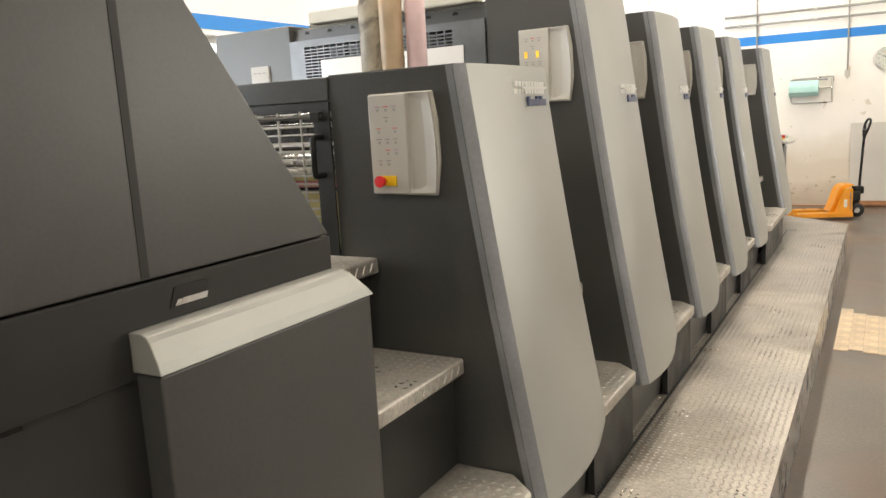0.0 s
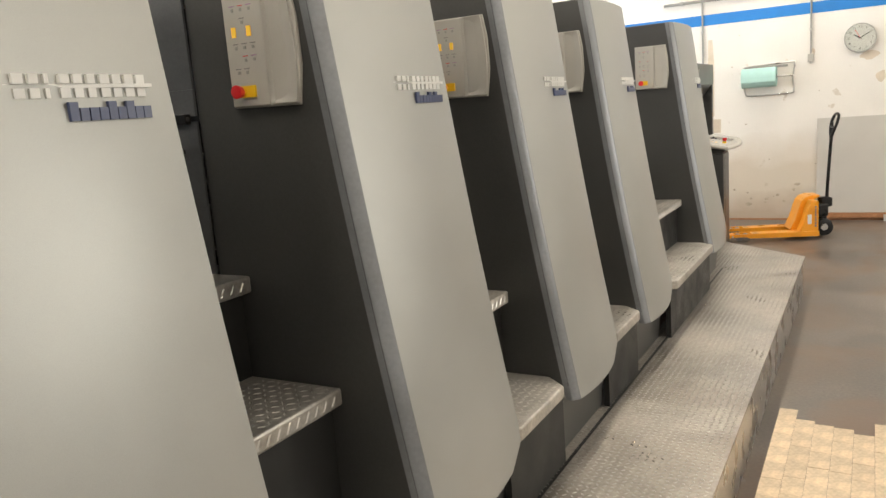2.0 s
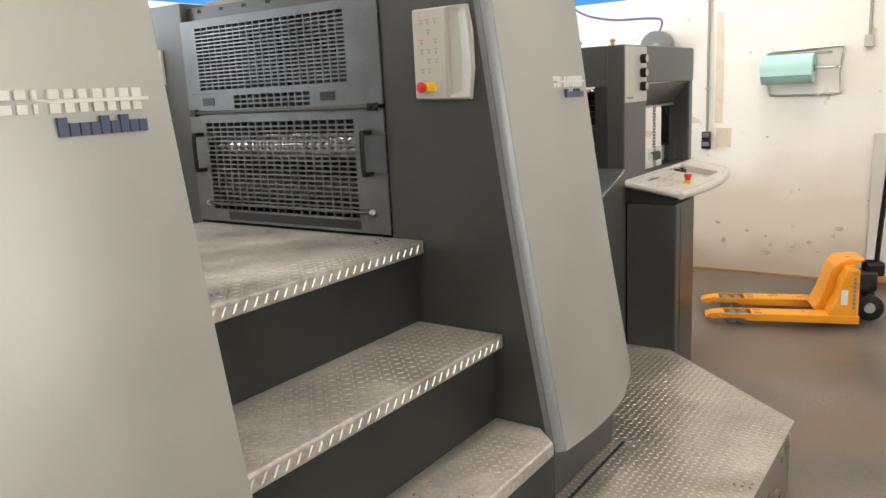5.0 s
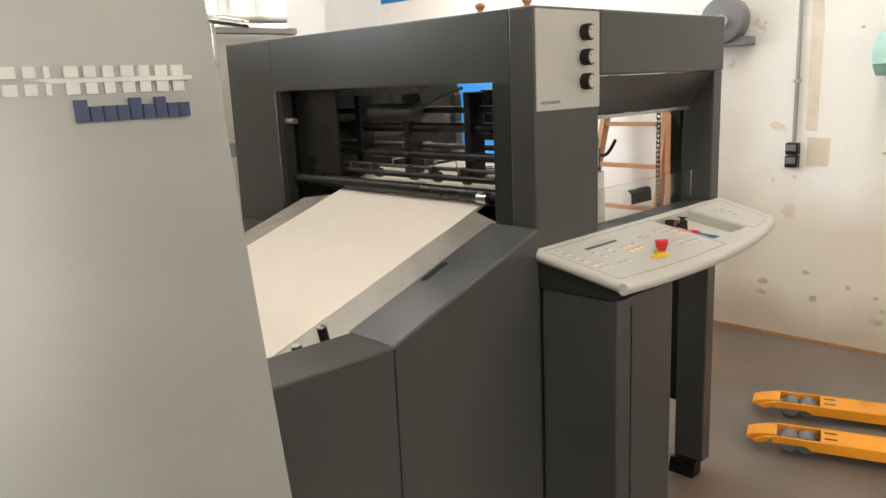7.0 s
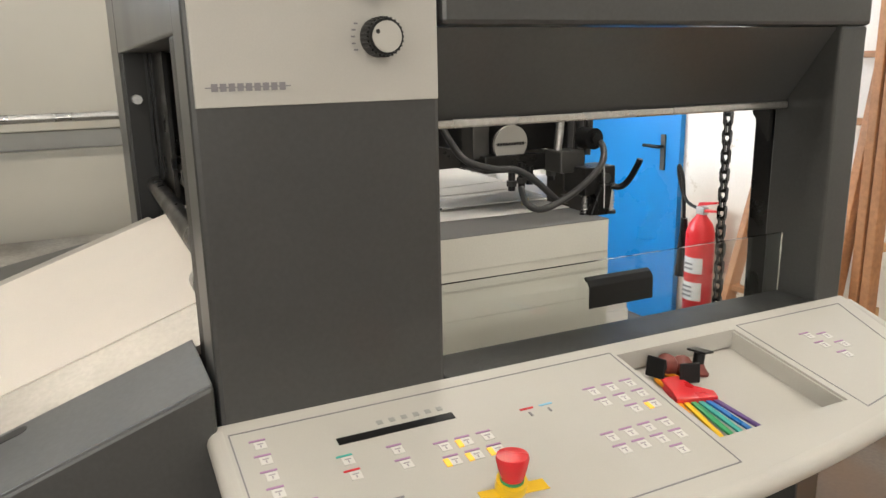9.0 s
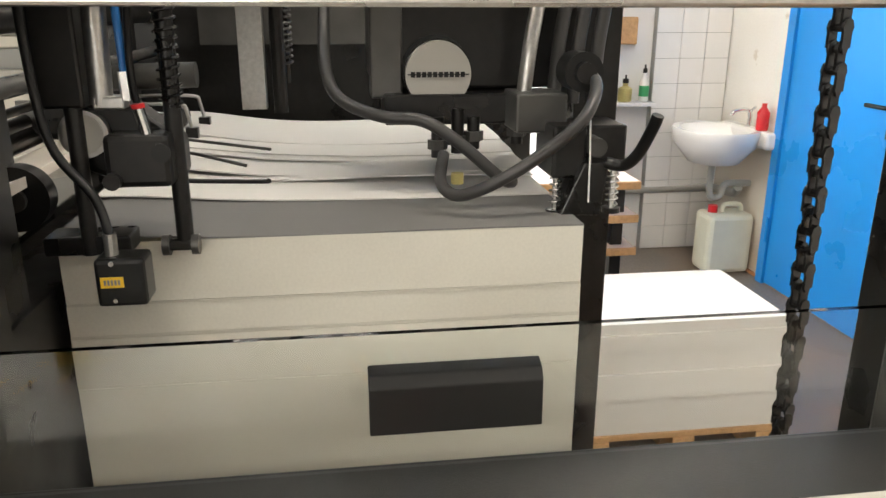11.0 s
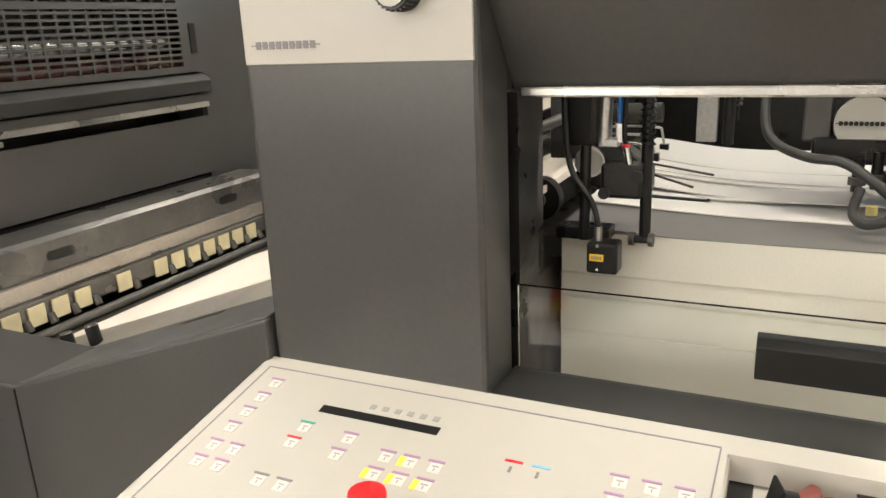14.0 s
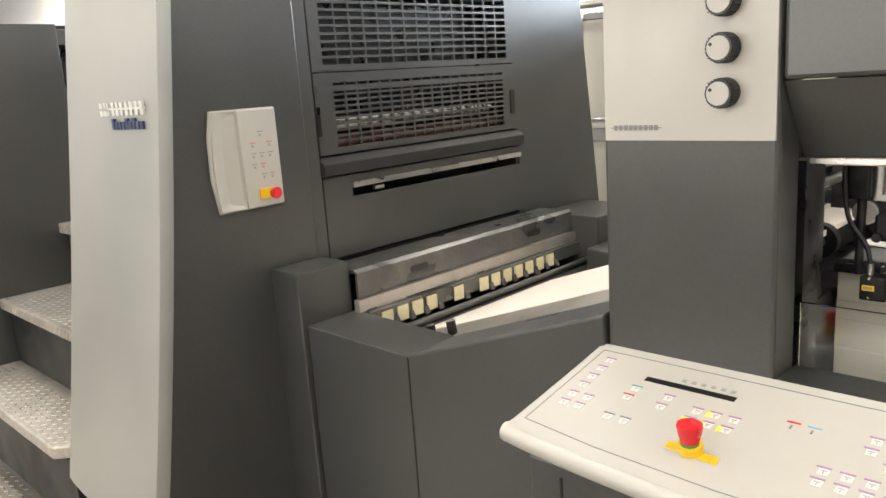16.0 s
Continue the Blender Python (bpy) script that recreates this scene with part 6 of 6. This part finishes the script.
# cream cabinet wall with hand rails on the far side
cb = thing("cream_enclosure", "large cream panelled enclosure with grey bands", "enclosure", at=(0, 0, 0))
for y0, y1 in ((6.6, 8.745), (8.755, 10.32)):
    part("panel", box(-4.3, -3.62, y0, y1, 0.0, 1.30), CREAM2, cb, bevel=0.006)
part("upper_panel", box(-4.3, -3.62, 6.6, 10.32, 1.375, 1.965), CREAM2, cb, bevel=0.006)
part("band", box(-4.3, -3.628, 6.6, 10.32, 1.302, 1.373), GREYBAND, cb)
part("top_band", box(-4.3, -3.61, 6.6, 10.325, 1.967, 2.0), GREYBAND, cb, bevel=0.003)
rl = thing("hand_rail", "grey tubular hand rail along the far gallery", "hand rail", at=(0, 0, 0))
part("top_rail", hose([(-3.46, 2.0, 2.03), (-3.46, 9.60, 2.03), (-3.46, 9.68, 2.02), (-3.46, 9.70, 1.96)], 0.021, seg=14, steps=4), STEEL, rl, smooth=60)
part("return_rail", rod((-3.46, 9.67, 2.025), (-3.36, 9.86, 1.99), 0.021, seg=14), STEEL, rl, smooth=60)
part("mid_rail", rod((-3.46, 2.0, 1.435), (-3.46, 9.70, 1.435), 0.017, seg=14), STEEL, rl, smooth=60)
for y in (2.0, 3.95, 5.85, 7.80, 9.70):
    part("post", rod((-3.46, y, 0.0), (-3.46, y, 2.02), 0.019, seg=14), STEEL, rl, smooth=60)
structure("gallery_floor", box(-3.58, -2.96, 1.0, 9.35, 0.9, 0.95), TREADPLAIN, "dusty metal gallery plate on the far side", "gallery")
structure("gallery_skirt", box(-3.56, -3.0, 1.02, 9.33, 0.0, 0.9), DARKER, "dark plinth below the far gallery", "plinth")

# wash corner
tl = thing("tiled_splash", "white glazed wall tiles behind the wash basin", "wall tiles", kind="structure", at=(LEFT_X, 11.92, 0))
part("backing", box(0, 0.05, 0, 0.475, 0, 2.0), GREYBAND, tl)
for i in range(3):
    for j in range(13):
        bm = box(0.05, 0.057, 0.003 + i * 0.158, 0.158 + i * 0.158, 0.003 + j * 0.152, 0.152 + j * 0.152)
        part("tile", bm, CERAMIC, tl)
structure("pillar", box(LEFT_X, LEFT_X + 0.42, 11.10, 11.46, 0, TOP), WHITEWALL, "white painted pillar beside the wash corner", "pillar")
sk = thing("wash_basin", "white ceramic wall wash basin with a chrome tap", "wash basin", at=(-4.83, 12.15, 0.74), rz=-90)
n = 28
bm = bmesh.new()
rings = []
for r, z in ((0.06, -0.10), (0.15, -0.08), (0.235, 0.02), (0.255, 0.10), (0.25, 0.115), (0.215, 0.11), (0.19, 0.05), (0.10, 0.0), (0.02, -0.015)):
    rings.append([bm.verts.new((0.94 * r * math.cos(2 * math.pi * k / n), 1.1 * r * math.sin(2 * math.pi * k / n), z)) for k in range(n)])
for a, b in zip(rings, rings[1:]):
    for k in range(n):
        bm.faces.new((a[k], a[(k + 1) % n], b[(k + 1) % n], b[k]))
part("bowl", bm, CERAMIC, sk, smooth=50)
part("back_ledge", box(-0.248, -0.16, -0.265, 0.265, 0.02, 0.116), CERAMIC, sk, bevel=0.02)
part("tap", hose([(-0.20, 0, 0.115), (-0.20, 0, 0.19), (-0.17, 0, 0.215), (-0.10, 0, 0.205), (-0.09, 0, 0.185)], 0.012, seg=10), CHROME, sk, smooth=60)
part("tap_lever", rod((-0.20, 0, 0.20), (-0.20, 0.05, 0.235), 0.008, seg=10), CHROME, sk)
part("trap", hose([(0, 0, -0.10), (0, 0, -0.25), (-0.02, 0, -0.30), (-0.07, 0, -0.29), (-0.10, 0, -0.22), (-0.25, 0, -0.22)], 0.020, seg=12), GREYBAND, sk, smooth=60)
part("waste_pipe", hose([(0.52, -0.43, -0.345), (0.10, -0.43, -0.345), (-0.10, -0.42, -0.34), (-0.20, -0.36, -0.33), (-0.21, -0.10, -0.30), (-0.18, 0.0, -0.24)], 0.027, seg=14), GREYBAND, sk, smooth=60)
sp = thing("soap_bottle", "orange-red soap bottle standing on the basin", "bottle", at=(-4.68, 12.345, 0.857))
part("body", spun([(0.03, 0), (0.034, 0.01), (0.034, 0.10), (0.014, 0.13), (0.014, 0.15)], (0, 0, 0), 20), RED, sp, smooth=40)
ss = thing("wall_shelf", "small white wall shelf in the wash corner", "shelf", at=(LEFT_X, 11.68, 0.95))
part("board", box(0, 0.14, -0.20, 0.235, -0.012, 0.012), CERAMIC, ss, bevel=0.003)
for i, (y, h, r, m, lb) in enumerate(((0.06, 0.11, 0.042, OLIVE, "squat amber glass bottle on the shelf"), (0.18, 0.17, 0.030, CERAMIC, "white pump bottle with a green label on the shelf"))):
    b = thing("bottle", lb, "bottle", at=(LEFT_X + 0.07, 11.68 + y, 0.963))
    part("body", spun([(r * 0.9, 0), (r, 0.008), (r, h * 0.7), (r * 0.4, h * 0.85), (r * 0.4, h)], (0, 0, 0), 20), m, b, smooth=40)
    part("cap", spun([(r * 0.45, 0), (r * 0.45, 0.025), (0.006, 0.03), (0.006, 0.05)], (0, 0, h), 14), BLACK, b)
    if m is CERAMIC:
        part("label", rod((0, 0, 0.03), (0, 0, 0.095), r + 0.0006, seg=24), GREEN, b, "green label", smooth=40)
dsp = thing("towel_dispenser", "brown paper bag fixed to the wall above the shelf", "paper bag", at=(LEFT_X, 11.68, 1.30))
part("body", box(0, 0.06, -0.06, 0.12, 0, 0.16), WOOD, dsp, bevel=0.01)
jc = thing("jerrycan", "cloudy white plastic jerrycan under the basin", "jerrycan", at=(-4.80, 12.25, 0.0))
part("body", box(-0.10, 0.10, -0.14, 0.14, 0.0, 0.36), JERRY, jc, bevel=0.03)
part("neck", rod((0, -0.08, 0.36), (0, -0.08, 0.40), 0.028, seg=18), RED, jc)
part("grip", hose([(0, -0.02, 0.355), (0, -0.01, 0.40), (0, 0.08, 0.40), (0, 0.10, 0.355)], 0.014, seg=10), JERRY, jc, smooth=60)

# board rack and wrapped paper on a pallet
PALETOP = material("pale_worn_laminate", (0.62, 0.50, 0.45), 0.5, vary=0.12, scale=9, stain=(0.50, 0.24, 0.17), stain_at=0.66, stain_scale=12)
br = thing("board_rack", "low rack of orange-edged wooden boards on black blocks", "rack", at=(-4.32, 10.40, 0))
for z in (0.53, 0.675, 0.82):
    bo = part("board", box(0, 0.66, 0, 0.84, z - 0.034, z), WOOD, br, bevel=0.004)
    part("top_sheet", box(0.008, 0.652, 0.008, 0.832, z - 0.002, z + 0.0015), PALETOP, bo, "pale pinkish worn top")
    for x, y in ((0.04, 0.74), (0.56, 0.74), (0.56, 0.04), (0.04, 0.04)):
        part("block", box(x, x + 0.05, y, y + 0.05, 0.0 if z < 0.6 else z - 0.145, z - 0.034), BLACK, br)
pl = thing("pallet", "pale pine pallet under a stack of white paper", "pallet", at=(-3.365, 10.785, 0))
for i in range(5):
    part("top_slat", box(0.004 + i * 0.103, 0.090 + i * 0.103, 0.0, 0.695, 0.10, 0.12), WOOD, pl, bevel=0.002)
for y in (0.0, 0.3075, 0.615):
    part("bottom_slat", box(0.0, 0.505, y, y + 0.08, 0.0, 0.02), WOOD, pl, bevel=0.002)
    for x in (0.0, 0.2025, 0.405):
        part("block", box(x, x + 0.10, y, y + 0.08, 0.021, 0.099), WOOD, pl, bevel=0.003)
ps = thing("paper_stack", "square stack of white paper sheets on the pallet", "paper stack", at=(-3.345, 10.80, 0.121))
rr = random.Random(8)
z = 0.0
for h in (0.13, 0.10, 0.08, 0.06, 0.04):
    j = rr.uniform(-0.004, 0.004)
    part("ream", box(0.0 + j, 0.475 + j, 0.0 + j, 0.665 + j, z, z + h - 0.0015), WHITEPAPER, ps)
    z += h

# ---- things in the desk tray ----
TZ = desk_z(-0.98) - 0.034
fan = thing("colour_gauge_fan", "fan of rainbow plastic gauge strips with a red head", "gauge strips", at=(-1.015, 10.055, TZ + 0.012))
fan.matrix_basis = Matrix.Translation((-1.0, 10.05, TZ + 0.008)) @ Matrix.Rotation(radians(-4.5), 4, "Y").inverted() @ Matrix.Rotation(radians(-8), 4, "Z")
part("head", prism([(-0.045, -0.016), (0.0, -0.024), (0.02, -0.03), (0.03, 0.034), (0.012, 0.04), (-0.01, 0.02), (-0.045, 0.014)], "z", -0.002, 0.012), RED, fan, "red plastic head", bevel=0.002)
ring = bmesh.new()
hose([(-0.045 + 0.022 * math.cos(a * 0.5236), 0.0 + 0.018 * math.sin(a * 0.5236), 0.005) for a in range(13)], 0.0042, ring, seg=8, round_bends=False)
part("loop", ring, ORANGE, fan, "orange plastic loop", smooth=60)
for i, m in enumerate((ORANGE, YELLOW, GREEN, TEALMARK, BLUEPRINT, PURPLE)):
    a = radians(-9 + i * 3.6)
    bm = box(0.02, 0.125 - 0.004 * abs(i - 2), -0.0038, 0.0038, 0, 0.0032)
    part("strip", moved(bm, Matrix.Translation((0, -0.022 + i * 0.0095, 0.002 + 0.0004 * i)) @ Matrix.Rotation(a, 4, "Z")), m, fan)
part("ball_chain", hose([(0.12, -0.01, 0.004), (0.135, 0.0, 0.004), (0.128, 0.012, 0.004), (0.118, 0.006, 0.004)], 0.0022, seg=6), STEEL, fan)


def suction_cup(x, y, turn, lean):
    e = thing("suction_cup", "black rubber suction cup with a brown lip", "suction cup", "spare suction cups")
    e.matrix_basis = Matrix.Translation((x, y, desk_z(x) - 0.034 + 0.019)) @ Matrix.Rotation(radians(turn), 4, "Z") @ Matrix.Rotation(radians(lean), 4, "X")
    part("lip", spun([(0.018, -0.022), (0.019, -0.018), (0.012, -0.010), (0.009, -0.004)], (0, 0, 0), 24), BROWNLIP, e, "brown rubber lip", smooth=40)
    part("stem", spun([(0.009, -0.006), (0.009, 0.012), (0.012, 0.014)], (0, 0, 0), 20), BLACK, e, smooth=40)
    part("flange", box(-0.016, 0.016, -0.016, 0.016, 0.014, 0.018), BLACK, e, bevel=0.002)


BROWNLIP = material("brown_rubber", (0.16, 0.035, 0.025), 0.45, vary=0.12)
suction_cup(-1.062, 10.055, 20, 78)
suction_cup(-1.040, 10.085, 70, 84)
suction_cup(-1.055, 10.125, 200, 12)

# ---- patch of pale wooden blocks let into the floor ----
pt = thing("floor_patch", "patch of pale end-grain wood blocks in the concrete floor", "floor patch", kind="structure", at=(0, 0, 0))
rb = random.Random(11)
BX, BY = 0.155, 0.083
block = bmesh.new()
box(-BY / 2 + 0.0006, BY / 2 - 0.0006, -BX / 2 + 0.0006, BX / 2 - 0.0006, 0.0, 0.0045, block)
block_mesh = bpy.data.meshes.new("wood_block")
block.to_mesh(block_mesh)
block.free()
block_mesh.materials.append(PINEBLOCK)
for i in range(18):
    x = -0.11 + i * BY
    start = 5.30 + (0.0, 0.05, 0.0, 0.0, -0.06, -0.06, -0.06, 0.0, 0.03)[i % 9] + (0.0 if i % 2 else 0.012)
    for j in range(6 if i % 5 else 7):
        ob = new("wood_block", block_mesh)
        ob.parent = pt
        ob.matrix_basis = pose(x + BY / 2, start + (j + 0.5) * BX, rb.uniform(-0.0012, 0.0004))

# ---- bare and flaked spots on the plaster wall ----
BAREPLASTER = material("bare_beige_plaster", (0.66, 0.58, 0.47), 0.85, vary=0.08, scale=12, grain=0.06, grain_scale=120, bump=0.2, bump_scale=60)
GRUBBY = material("grey_brown_flakes", (0.42, 0.36, 0.28), 0.85, vary=0.25, scale=20)
plaster = bpy.data.objects["wall_north"]
rp = random.Random(21)


def spot(x, z, rx, rz, bm, depth=0.0012, n=14):
    ph = [rp.uniform(0.72, 1.12) for _ in range(n)]
    poly = [(x + rx * ph[i] * math.cos(2 * math.pi * i / n), z + rz * ph[i] * math.sin(2 * math.pi * i / n)) for i in range(n)]
    return prism(poly, "y", WALL_Y - depth, WALL_Y + 0.002, bm)


for x, z, rx, rz in ((-2.095, 1.20, 0.072, 0.035), (-1.663, 1.312, 0.046, 0.030), (-1.676, 0.987, 0.014, 0.014), (0.22, 1.86, 0.10, 0.05), (0.34, 1.62, 0.05, 0.07), (-0.35, 1.95, 0.03, 0.05), (1.2, 1.5, 0.08, 0.04), (2.1, 1.75, 0.06, 0.09)):
    part("bare_patch", spot(x, z, rx, rz, bmesh.new()), BAREPLASTER, plaster, "bare beige plaster patch")
part("bare_patch", prism([(-1.485, 1.08), (-1.36, 1.084), (-1.355, 1.245), (-1.485, 1.25)], "y", WALL_Y - 0.0012, WALL_Y + 0.002), BAREPLASTER, plaster, "unpainted rectangle beside the socket")
part("bare_patch", prism([(-1.498, 1.29), (-1.434, 1.285), (-1.428, 1.9), (-1.446, 2.2), (-1.498, 2.2)], "y", WALL_Y - 0.0012, WALL_Y + 0.002), BAREPLASTER, plaster, "unpainted strip beside the conduit")
flakes = bmesh.new()
for i in range(90):
    x = rp.uniform(-1.9, 3.4)
    z = rp.gauss(0.30, 0.07) if i < 62 else rp.uniform(0.5, 1.9)
    s = rp.uniform(0.006, 0.026) if i < 62 else rp.uniform(0.004, 0.011)
    spot(x, max(z, 0.08), s * rp.uniform(0.8, 1.9), s, flakes, 0.001, 9)
fl = part("flaked_spots", flakes, GRUBBY, plaster, "small grey-brown flaked spots")
fl["kind"] = "stuff"
